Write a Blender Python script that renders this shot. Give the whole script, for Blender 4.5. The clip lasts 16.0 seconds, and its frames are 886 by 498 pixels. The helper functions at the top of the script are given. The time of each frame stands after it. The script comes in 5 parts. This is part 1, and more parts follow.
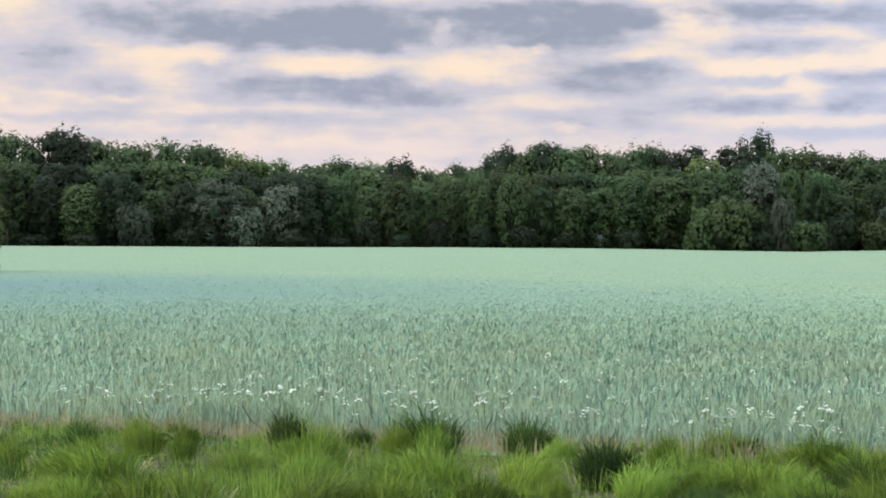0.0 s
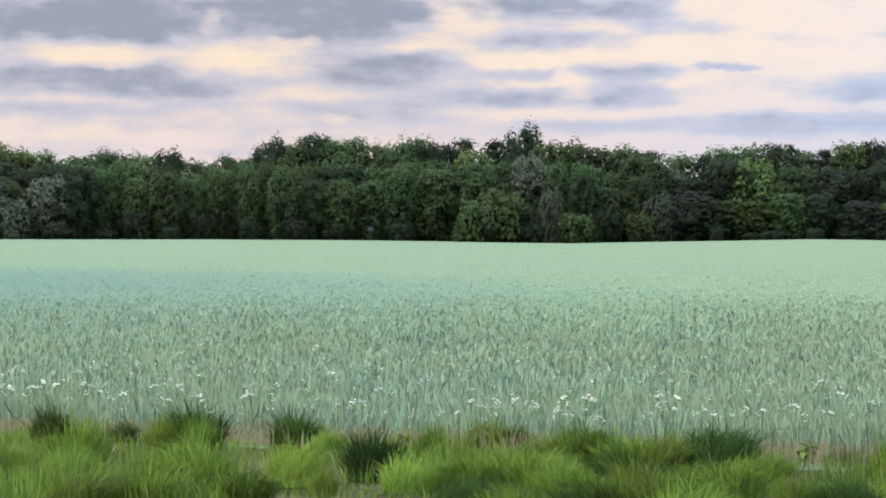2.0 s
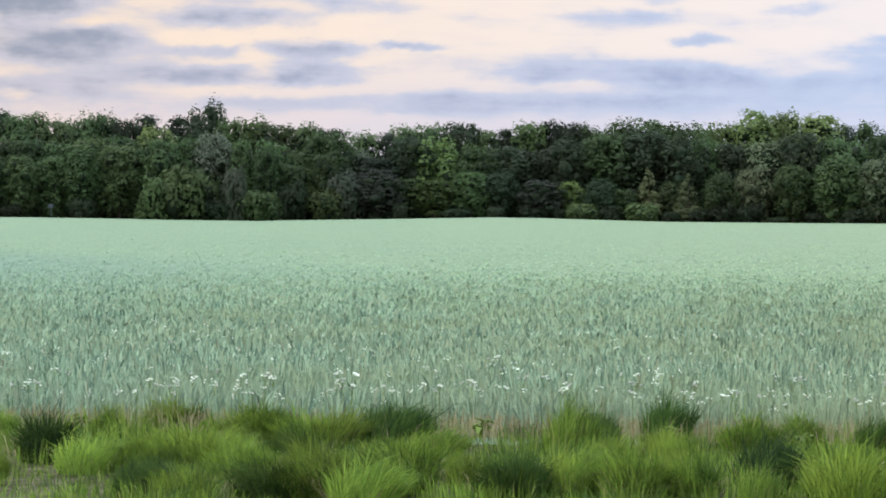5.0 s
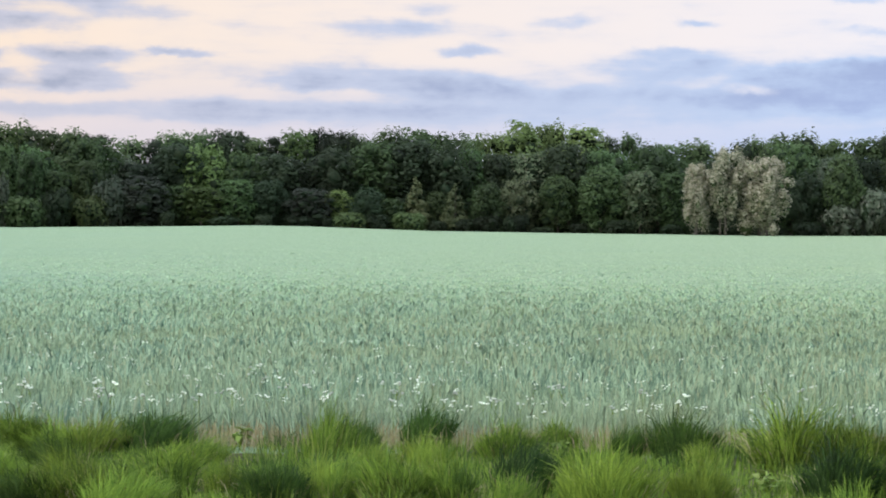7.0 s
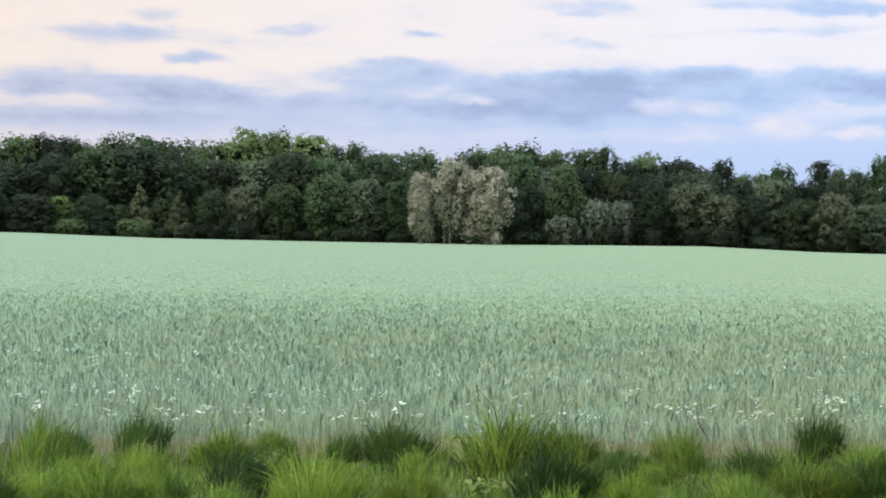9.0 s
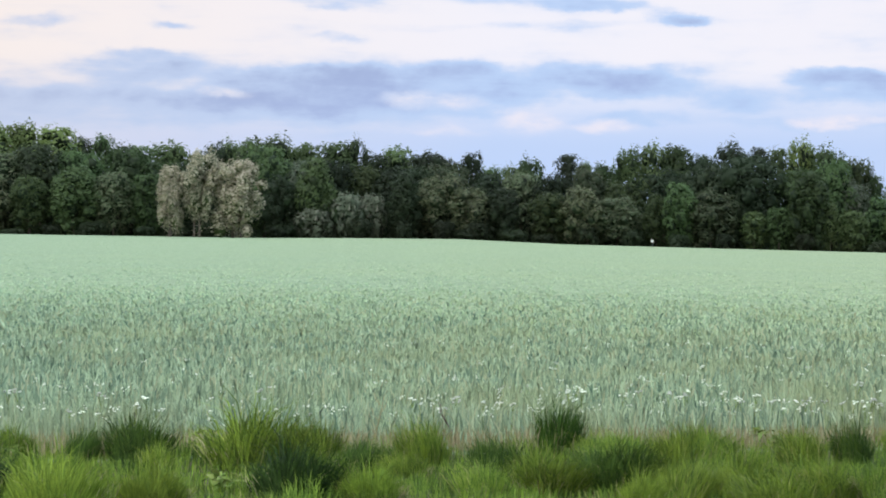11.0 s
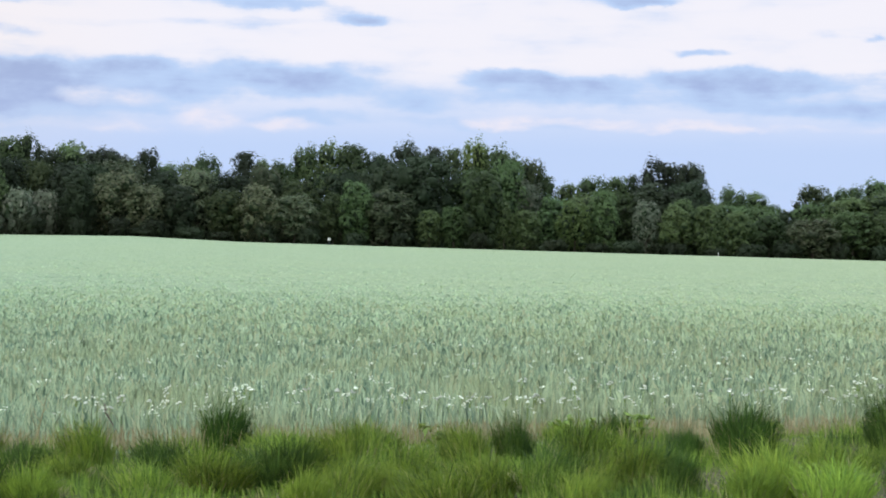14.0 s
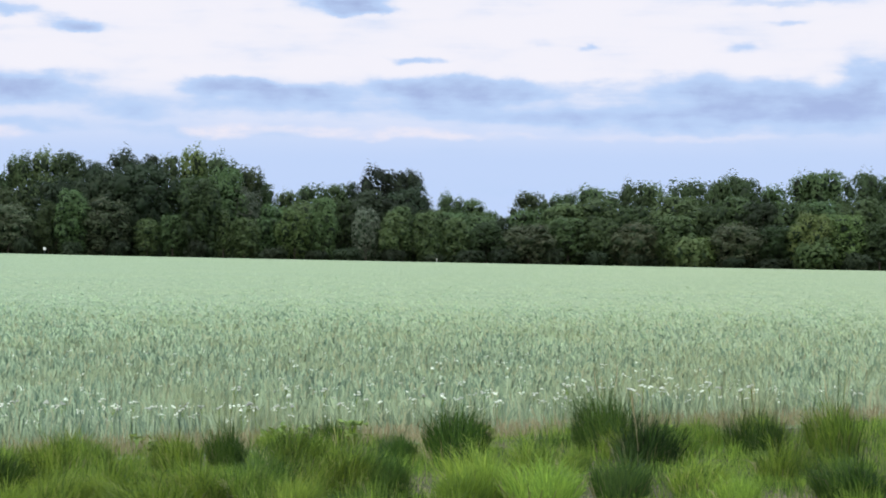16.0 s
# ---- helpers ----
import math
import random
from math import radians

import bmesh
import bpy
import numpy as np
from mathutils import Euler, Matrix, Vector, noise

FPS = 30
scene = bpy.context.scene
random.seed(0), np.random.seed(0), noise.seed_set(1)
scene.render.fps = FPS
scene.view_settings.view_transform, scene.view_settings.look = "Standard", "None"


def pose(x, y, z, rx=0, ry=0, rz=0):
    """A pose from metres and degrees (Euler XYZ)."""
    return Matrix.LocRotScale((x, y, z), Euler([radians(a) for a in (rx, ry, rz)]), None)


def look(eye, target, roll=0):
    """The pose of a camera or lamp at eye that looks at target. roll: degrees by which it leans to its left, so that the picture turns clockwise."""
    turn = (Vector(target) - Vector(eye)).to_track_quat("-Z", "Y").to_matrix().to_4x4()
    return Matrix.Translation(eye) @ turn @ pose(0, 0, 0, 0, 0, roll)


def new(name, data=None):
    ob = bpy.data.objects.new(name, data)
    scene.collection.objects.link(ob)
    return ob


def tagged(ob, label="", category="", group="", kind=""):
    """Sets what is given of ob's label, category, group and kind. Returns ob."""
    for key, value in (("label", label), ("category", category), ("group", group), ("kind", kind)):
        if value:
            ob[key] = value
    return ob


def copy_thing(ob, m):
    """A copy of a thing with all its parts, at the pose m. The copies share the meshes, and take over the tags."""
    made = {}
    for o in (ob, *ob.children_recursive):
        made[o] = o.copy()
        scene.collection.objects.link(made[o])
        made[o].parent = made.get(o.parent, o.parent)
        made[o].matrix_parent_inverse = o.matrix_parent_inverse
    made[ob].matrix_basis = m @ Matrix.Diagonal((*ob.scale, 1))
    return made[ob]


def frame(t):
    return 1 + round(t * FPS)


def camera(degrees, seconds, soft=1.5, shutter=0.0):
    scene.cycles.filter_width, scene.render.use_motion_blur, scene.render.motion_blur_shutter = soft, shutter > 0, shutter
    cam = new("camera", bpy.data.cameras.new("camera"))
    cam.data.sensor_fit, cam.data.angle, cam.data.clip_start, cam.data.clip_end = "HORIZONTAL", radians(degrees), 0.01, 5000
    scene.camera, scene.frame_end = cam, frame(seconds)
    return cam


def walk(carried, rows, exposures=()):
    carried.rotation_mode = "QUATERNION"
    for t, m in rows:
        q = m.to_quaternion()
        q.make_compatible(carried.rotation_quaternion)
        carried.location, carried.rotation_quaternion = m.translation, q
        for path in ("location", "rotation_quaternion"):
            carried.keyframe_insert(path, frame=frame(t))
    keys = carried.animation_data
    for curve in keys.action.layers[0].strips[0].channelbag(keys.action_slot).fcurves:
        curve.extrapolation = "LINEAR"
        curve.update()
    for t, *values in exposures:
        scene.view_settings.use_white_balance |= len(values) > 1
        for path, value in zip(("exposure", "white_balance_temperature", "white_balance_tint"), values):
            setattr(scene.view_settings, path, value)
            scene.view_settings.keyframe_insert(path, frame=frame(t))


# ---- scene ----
# The camera turns almost on the spot; the hand that holds it swings sideways a little, further in the later half.
cam = camera(24.6, 16.0, soft=1.8, shutter=0.2)
EYE = 1.6
TURNS = [
    (0.0, 90.09, -0.29, 0.00),
    (0.5, 90.01, -0.31, -1.71),
    (1.0, 89.98, -0.31, -3.48),
    (1.5, 89.95, -0.25, -5.11),
    (2.0, 89.89, -0.19, -6.47),
    (2.5, 89.79, -0.20, -7.88),
    (3.0, 89.66, -0.17, -9.21),
    (3.5, 89.50, -0.18, -10.73),
    (4.0, 89.36, -0.18, -12.29),
    (6.5, 89.52, -0.57, -20.12),
    (7.0, 89.59, -0.65, -21.87),
    (7.5, 89.65, -0.72, -23.74),
    (8.0, 89.74, -0.78, -25.79),
    (8.5, 89.85, -0.86, -27.80),
    (9.0, 89.92, -0.93, -29.59),
    (9.5, 89.94, -1.01, -31.49),
    (10.0, 89.90, -0.98, -33.34),
    (12.5, 89.80, -0.74, -40.89),
    (13.0, 89.83, -0.92, -42.33),
    (13.5, 89.87, -1.02, -43.91),
    (14.0, 89.90, -1.00, -45.68),
    (14.5, 90.00, -0.85, -47.69),
    (15.0, 90.14, -0.66, -49.73),
    (15.5, 90.22, -0.58, -51.73),
    (16.0, 90.21, -0.50, -53.56),
]


def swing(turned):
    """Where the lens is after turning so many degrees to the right: the sum of short sideways arcs."""
    x, y, h = 0.0, 0.27, 0.0
    while h < turned - 1e-9:
        d = min(0.1, turned - h)
        mid = h + d / 2
        reach = (0.27 + 0.23 * min(1.0, max(0.0, (mid - 12.3) / 7.7))) * radians(d)
        x, y, h = x + reach * math.cos(radians(mid)), y - reach * math.sin(radians(mid)), h + d
    return x, y


walk(cam, [(t, pose(*swing(-rz), EYE, rx, ry, rz)) for t, rx, ry, rz in TURNS], exposures=[(0.0, 0.0), (16.0, 0.0)])

# ---------------------------------------------------------------- sky and sun
# Broken cloud banks: bearing, elevation, half width, half height (degrees), density.
DARK_CLOUDS_A = [
    (-5.02, 6.33, 5.26, 0.64, 0.75), (-2.48, 6.20, 2.23, 0.56, 0.60), (2.77, 6.38, 3.35, 0.72, 0.85), (3.40, 6.77, 2.07, 0.40, 0.50), (8.76, 6.66, 2.71, 0.45, 0.80),
    (9.23, 5.72, 2.23, 0.35, 0.55), (-11.41, 5.19, 1.75, 0.48, 0.45), (-2.63, 4.54, 3.66, 0.48, 0.75), (-1.36, 4.31, 2.23, 0.24, 0.35), (4.68, 4.88, 2.71, 0.56, 0.65),
    (8.84, 4.78, 1.20, 0.22, 0.60), (11.70, 4.83, 1.27, 0.35, 0.60), (5.00, 3.86, 3.66, 0.32, 0.40), (-9.25, 4.61, 1.43, 0.29, 0.35), (-4.85, 3.70, 3.19, 0.19, 0.30),
    (-10.03, 6.46, 2.07, 0.40, 0.40), (11.84, 6.68, 1.27, 0.40, 0.50), (-6.12, 5.13, 0.96, 0.22, 0.30), (8.46, 4.24, 2.71, 0.22, 0.35), (-10.33, 3.73, 2.07, 0.16, 0.25),
]
DARK_CLOUDS_B = [
    (11.61, 4.95, 1.15, 0.29, 0.70), (11.93, 4.24, 1.78, 0.30, 0.75), (14.31, 4.95, 0.88, 0.13, 0.60), (19.34, 4.42, 2.87, 0.41, 0.60), (18.10, 4.18, 2.07, 0.19, 0.40),
    (22.12, 4.16, 1.59, 0.32, 0.50), (16.53, 3.46, 7.17, 0.29, 0.40), (20.42, 5.73, 3.19, 0.25, 0.25), (22.58, 5.13, 0.72, 0.19, 0.35), (13.83, 6.10, 0.96, 0.22, 0.20),
    (9.38, 4.12, 2.07, 0.22, 0.30), (12.24, 6.26, 0.96, 0.40, 0.30),
]
DARK_CLOUDS_C = [
    (22.87, 4.23, 1.91, 0.48, 0.35), (22.70, 5.13, 0.96, 0.19, 0.45), (27.63, 4.65, 2.71, 0.48, 0.55), (28.09, 5.13, 0.96, 0.16, 0.40), (26.85, 3.82, 6.69, 0.32, 0.45),
    (31.23, 4.50, 1.12, 0.35, 0.50), (33.38, 4.49, 1.27, 0.35, 0.55), (31.54, 3.92, 3.19, 0.32, 0.50), (20.50, 3.28, 12.75, 0.35, 0.35), (29.02, 5.99, 0.88, 0.14, 0.50),
    (25.24, 5.98, 1.12, 0.16, 0.35), (21.42, 6.34, 0.80, 0.19, 0.25), (20.47, 5.86, 2.39, 0.19, 0.20), (31.52, 5.75, 2.71, 0.22, 0.15), (33.66, 6.50, 0.64, 0.13, 0.30),
    (15.56, 5.85, 0.64, 0.13, 0.15), (13.36, 6.03, 0.96, 0.19, 0.20),
]
DARK_CLOUDS_D = [
    (34.05, 4.61, 2.39, 0.32, 0.60), (36.74, 4.80, 1.43, 0.32, 0.55), (41.13, 4.59, 3.19, 0.48, 0.65), (41.91, 4.44, 1.91, 0.29, 0.40), (34.85, 4.22, 3.98, 0.32, 0.50),
    (28.49, 4.00, 7.97, 0.29, 0.50), (33.86, 6.73, 1.43, 0.25, 0.35), (40.00, 6.85, 2.71, 0.25, 0.45), (41.56, 6.61, 1.43, 0.16, 0.30), (34.19, 5.68, 0.80, 0.16, 0.25),
    (37.20, 6.06, 3.19, 0.13, 0.20), (37.24, 3.70, 1.91, 0.19, 0.45), (30.09, 3.51, 9.56, 0.32, 0.30),
]
DARK_CLOUDS_E = [
    (34.59, 4.61, 3.19, 0.45, 0.50), (38.70, 4.15, 1.59, 0.32, 0.40), (44.91, 4.10, 2.39, 0.40, 0.50), (47.28, 4.68, 1.43, 0.29, 0.50), (48.86, 4.30, 2.39, 0.35, 0.55),
    (53.36, 4.63, 2.07, 0.48, 0.55), (53.22, 4.05, 2.87, 0.29, 0.45), (43.28, 6.29, 0.80, 0.19, 0.50), (41.52, 6.68, 1.12, 0.16, 0.40), (40.26, 6.16, 2.55, 0.13, 0.20),
    (52.89, 5.51, 0.72, 0.11, 0.40), (51.48, 6.80, 0.96, 0.13, 0.50), (33.56, 5.67, 0.64, 0.13, 0.25), (32.27, 3.76, 3.19, 0.32, 0.35), (45.71, 3.47, 4.78, 0.19, 0.35),
]
DARK_CLOUDS_F = [
    (47.11, 4.75, 1.27, 0.22, 0.50), (49.32, 4.55, 1.75, 0.25, 0.50), (52.98, 4.83, 1.59, 0.29, 0.50), (54.89, 4.69, 2.07, 0.35, 0.60), (56.96, 4.62, 3.19, 0.35, 0.60),
    (60.75, 4.86, 1.27, 0.40, 0.55), (62.93, 4.85, 0.96, 0.29, 0.50), (63.25, 4.31, 3.98, 0.45, 0.75), (59.34, 3.92, 4.78, 0.35, 0.70), (65.24, 4.68, 0.96, 0.96, 0.70),
    (50.89, 7.05, 1.12, 0.32, 0.70), (52.73, 5.56, 0.64, 0.14, 0.50), (61.99, 5.80, 0.64, 0.14, 0.35), (57.34, 5.96, 0.24, 0.11, 0.35), (63.23, 6.56, 0.64, 0.10, 0.35),
    (55.99, 5.99, 0.48, 0.10, 0.20), (43.04, 6.37, 0.80, 0.22, 0.30), (63.07, 7.11, 1.59, 0.11, 0.40), (42.45, 3.56, 1.59, 0.22, 0.30), (64.79, 3.60, 2.07, 0.24, 0.40),
]
LIGHT_CLOUDS_A = [
    (-7.38, 5.50, 1.20, 0.25, 0.90), (-3.59, 5.19, 1.75, 0.25, 0.90), (1.03, 5.12, 1.75, 0.45, 0.85), (2.30, 5.64, 0.64, 0.16, 0.80), (6.88, 6.29, 0.88, 0.72, 0.90),
    (5.47, 5.51, 0.96, 0.16, 0.50), (8.45, 5.18, 1.59, 0.16, 0.80), (10.93, 5.39, 1.59, 0.35, 0.95), (10.01, 4.46, 0.56, 0.40, 0.70), (-9.56, 4.17, 0.80, 0.13, 0.50),
    (-12.17, 4.24, 0.40, 0.19, 0.70), (-5.80, 3.32, 0.80, 0.32, 0.50), (-4.06, 3.10, 1.43, 0.19, 0.60), (3.26, 3.59, 0.64, 0.11, 0.60), (9.39, 3.73, 2.71, 0.16, 0.60),
    (-0.72, 3.52, 1.59, 0.19, 0.30), (-11.88, 6.41, 0.96, 0.48, 0.35), (-0.09, 6.14, 0.32, 0.32, 0.30),
]
LIGHT_CLOUDS_B = [
    (30.56, 4.15, 0.56, 0.14, 0.50), (36.13, 3.97, 1.27, 0.22, 0.75), (38.97, 3.48, 0.72, 0.38, 0.90), (41.00, 3.29, 0.88, 0.16, 0.75), (34.08, 3.26, 3.19, 0.16, 0.25),
    (36.62, 3.14, 0.80, 0.10, 0.40),
]
LIGHT_CLOUDS_C = [
    (40.94, 3.28, 0.96, 0.11, 0.60), (47.45, 3.50, 0.88, 0.19, 0.75), (49.50, 3.51, 0.80, 0.16, 0.70), (52.31, 3.42, 2.39, 0.14, 0.70), (30.27, 4.17, 0.32, 0.13, 0.40),
    (36.82, 3.09, 0.96, 0.11, 0.30),
]
LIGHT_CLOUDS_D = [
    (47.43, 3.49, 0.96, 0.19, 0.70), (49.96, 3.50, 2.87, 0.13, 0.60), (53.47, 3.38, 2.39, 0.10, 0.60), (60.13, 3.40, 3.19, 0.10, 0.40),
]

world = bpy.data.worlds.new("evening_sky")
scene.world = world
world.use_nodes = True
WT = world.node_tree
WT.nodes.clear()


def wn(kind, **props):
    n = WT.nodes.new(kind)
    for k, v in props.items():
        if k == "op":
            n.operation = v
    return n


def wlink(value, socket):
    if hasattr(value, "is_output") or isinstance(value, bpy.types.NodeSocket):
        WT.links.new(value, socket)
    else:
        socket.default_value = value


def wmath(op, a, b=0.0, c=0.0, clamp=False):
    n = wn("ShaderNodeMath", op=op)
    n.use_clamp = clamp
    for s, v in zip(n.inputs, (a, b, c)):
        wlink(v, s)
    return n.outputs[0]


def wvec(op, a, b=(0, 0, 0)):
    n = wn("ShaderNodeVectorMath", op=op)
    wlink(a, n.inputs[0])
    wlink(b, n.inputs[1])
    return n.outputs["Value"] if op == "LENGTH" else n.outputs["Vector"]


def wcombine(x, y, z):
    n = wn("ShaderNodeCombineXYZ")
    for s, v in zip(n.inputs, (x, y, z)):
        wlink(v, s)
    return n.outputs[0]


def wramp(fac, lo, hi, out_lo=0.0, out_hi=1.0, smooth=True):
    n = wn("ShaderNodeMapRange")
    n.interpolation_type = "SMOOTHSTEP" if smooth else "LINEAR"
    for s, v in zip(n.inputs, (fac, lo, hi, out_lo, out_hi)):
        wlink(v, s)
    return n.outputs[0]


def wmix(fac, a, b):
    n = wn("ShaderNodeMix")
    n.data_type = "RGBA"
    wlink(fac, n.inputs[0])
    for s, v in ((n.inputs[6], a), (n.inputs[7], b)):
        wlink((*v, 1) if isinstance(v, tuple) else v, s)
    return n.outputs[2]


def wnoise(vec, scale, detail, rough=0.5, color=False):
    n = wn("ShaderNodeTexNoise")
    wlink(vec, n.inputs["Vector"])
    n.inputs["Scale"].default_value = scale
    n.inputs["Detail"].default_value = detail
    n.inputs["Roughness"].default_value = rough
    return n.outputs["Color" if color else "Fac"]


coord = wn("ShaderNodeTexCoord").outputs["Generated"]
split = wn("ShaderNodeSeparateXYZ")
WT.links.new(coord, split.inputs[0])
sx, sy, sz = split.outputs
bearing = wmath("MULTIPLY", wmath("ARCTAN2", sx, sy), 57.2958)
height = wmath("MULTIPLY", wmath("ARCSINE", sz), 57.2958)
flat = wcombine(wmath("MULTIPLY", bearing, 0.55), height, 0.0)
warp = wvec("SUBTRACT", wnoise(flat, 1.3, 5, 0.55, True), (0.5, 0.5, 0.5))
warp2 = wvec("SUBTRACT", wnoise(wvec("ADD", flat, (7.3, 2.1, 0)), 0.45, 2, 0.5, True), (0.5, 0.5, 0.5))
place = wvec("ADD", wcombine(bearing, height, 0.0), wvec("ADD", wvec("MULTIPLY", warp, (1.7, 0.60, 0)), wvec("MULTIPLY", warp2, (1.5, 0.22, 0))))


def bank(rows, total=None):
    for az, el, w, h, density in rows:
        d = wvec("LENGTH", wvec("MULTIPLY", wvec("SUBTRACT", place, (az, el, 0)), (1 / w, 1 / h, 0)))
        one = wramp(d, 1.6, 0.2, 0.0, density)
        total = one if total is None else wmath("SUBTRACT", wmath("ADD", total, one), wmath("MULTIPLY", total, one))
    return total


banks = bank(DARK_CLOUDS_A + DARK_CLOUDS_B + DARK_CLOUDS_C + DARK_CLOUDS_D + DARK_CLOUDS_E + DARK_CLOUDS_F)
gleams = bank(LIGHT_CLOUDS_A + LIGHT_CLOUDS_B + LIGHT_CLOUDS_C + LIGHT_CLOUDS_D)
# streaks on the cloud deck, drawn out by perspective
deck = wcombine(wmath("DIVIDE", sx, wmath("MAXIMUM", sz, 0.02)), wmath("DIVIDE", sy, wmath("MAXIMUM", sz, 0.02)), 0.0)
overhead = wramp(wnoise(deck, 0.55, 5, 0.55), 0.40, 0.62)
streak = wramp(wnoise(wcombine(wmath("MULTIPLY", bearing, 0.10), wmath("MULTIPLY", height, 1.3), 3.0), 1.0, 5, 0.6), 0.38, 0.66)
high = wramp(height, 7.5, 12.0)
cover = wmath("ADD", wmath("MULTIPLY", banks, wramp(height, 13.0, 8.0)), wmath("MULTIPLY", overhead, high), clamp=True)
billow = wmath("SUBTRACT", wnoise(wcombine(wmath("MULTIPLY", bearing, 0.52), wmath("MULTIPLY", height, 1.35), 5.0), 0.85, 6, 0.50), 0.5)
base = wmath("ADD", wramp(bearing, 16.0, 3.0, 0.12, 0.34), wmath("ADD", wmath("MULTIPLY", billow, 0.85), wmath("MULTIPLY", wmath("SUBTRACT", streak, 0.5), 0.16)))
cover = wramp(wmath("ADD", base, wmath("MULTIPLY", cover, 0.92)), -0.06, 1.24)
cover = wmath("MULTIPLY", cover, wmath("ADD", 0.98, wmath("MULTIPLY", wmath("SUBTRACT", wnoise(wcombine(wmath("MULTIPLY", bearing, 0.7), wmath("MULTIPLY", height, 1.5), 9.0), 1.6, 6, 0.55), 0.5), 0.9)), clamp=True)
gleams = wmath("MULTIPLY", wmath("MULTIPLY", gleams, 0.85), wramp(wnoise(wcombine(wmath("MULTIPLY", bearing, 0.6), wmath("MULTIPLY", height, 1.5), 14.0), 1.5, 5, 0.55), 0.30, 0.66, 0.3, 1.0))
cover = wmath("MULTIPLY", cover, wmath("SUBTRACT", 1.0, gleams))
# colours: peach gaps towards the sunset, white and blue further round
east = wramp(bearing, 4.0, 38.0, smooth=False)
thin = wmix(east, (1.0, 0.81, 0.64), (0.90, 0.89, 0.97))
thick = wmix(east, (0.335, 0.375, 0.465), (0.37, 0.46, 0.72))
low = wmix(east, (0.84, 0.72, 0.73), (0.42, 0.60, 0.95))
thin = wmix(wramp(height, 5.2, 2.6, 0.0, 0.75), thin, low)
thick = wmix(wramp(height, 6.0, 3.0, 0.0, 0.65), thick, wmix(east, (0.44, 0.45, 0.56), (0.43, 0.55, 0.88)))
veil = wmix(east, (0.63, 0.61, 0.69), (0.51, 0.66, 0.94))
clouds = wmix(wramp(cover, 0.0, 0.5), thin, wmix(wramp(cover, 0.42, 1.0), veil, thick))
clouds = wmix(wmath("MULTIPLY", gleams, 0.9), clouds, wmix(east, (1.0, 0.81, 0.64), (0.93, 0.86, 0.92)))
# brighter towards the zenith, as under any cloud deck
dome = wn("ShaderNodeVectorMath", op="SCALE")
WT.links.new(wmix(wramp(height, 10.0, 30.0), clouds, wmix(cover, (0.84, 0.95, 1.02), (0.58, 0.66, 0.74))), dome.inputs[0])
WT.links.new(wramp(height, 9.0, 55.0, 1.0, 1.9, smooth=False), dome.inputs["Scale"])
SUN_EL, SUN_AZ = 55.0, -100.0
sky = wn("ShaderNodeTexSky")
sky.sky_type = "NISHITA"
sky.sun_disc = False
sky.sun_elevation, sky.sun_rotation = radians(SUN_EL), radians(SUN_AZ)
blue = wn("ShaderNodeVectorMath", op="SCALE")
WT.links.new(sky.outputs[0], blue.inputs[0])
blue.inputs["Scale"].default_value = 0.05
sum_ = wn("ShaderNodeVectorMath", op="ADD")
WT.links.new(dome.outputs[0], sum_.inputs[0])
WT.links.new(wvec("MULTIPLY", blue.outputs[0], wcombine(*(wramp(height, 12.0, 40.0),) * 3)), sum_.inputs[1])
back = wn("ShaderNodeBackground")
WT.links.new(sum_.outputs[0], back.inputs[0])
back.inputs[1].default_value = 1.0
wout = wn("ShaderNodeOutputWorld")
WT.links.new(back.outputs[0], wout.inputs[0])

sun_data = bpy.data.lights.new("veiled_sun", "SUN")
sun_data.energy, sun_data.angle, sun_data.color = 1.6, radians(45), (1.0, 0.96, 0.90)
sun = new("veiled_sun", sun_data)
sun.matrix_world = look((0, 0, 60), (-math.sin(radians(SUN_AZ)) * math.cos(radians(SUN_EL)), -math.cos(radians(SUN_AZ)) * math.cos(radians(SUN_EL)), 60 - math.sin(radians(SUN_EL))))


# ---------------------------------------------------------------- materials
def material(name, rough=0.7):
    m = bpy.data.materials.new(name)
    m.use_nodes = True
    bsdf = m.node_tree.nodes["Principled BSDF"]
    bsdf.inputs["Roughness"].default_value = rough
    bsdf.inputs["Specular IOR Level"].default_value = 0.25
    return m, m.node_tree, bsdf


def mixed(tree, fac, a, b):
    n = tree.nodes.new("ShaderNodeMix")
    n.data_type = "RGBA"
    for s, v in ((n.inputs[0], fac), (n.inputs[6], a), (n.inputs[7], b)):
        if isinstance(v, bpy.types.NodeSocket):
            tree.links.new(v, s)
        else:
            s.default_value = (*v, 1) if isinstance(v, tuple) else v
    return n.outputs[2]


def noise_of(tree, scale, detail=4, stretch=(1, 1, 1), lo=0.35, hi=0.65, source="Object"):
    tc, mp = tree.nodes.new("ShaderNodeTexCoord"), tree.nodes.new("ShaderNodeMapping")
    mp.inputs["Scale"].default_value = stretch
    tree.links.new(tc.outputs[source], mp.inputs[0])
    nz, mr = tree.nodes.new("ShaderNodeTexNoise"), tree.nodes.new("ShaderNodeMapRange")
    nz.inputs["Scale"].default_value, nz.inputs["Detail"].default_value = scale, detail
    tree.links.new(mp.outputs[0], nz.inputs[0])
    tree.links.new(nz.outputs[0], mr.inputs[0])
    mr.inputs[1].default_value, mr.inputs[2].default_value = lo, hi
    return mr.outputs[0]


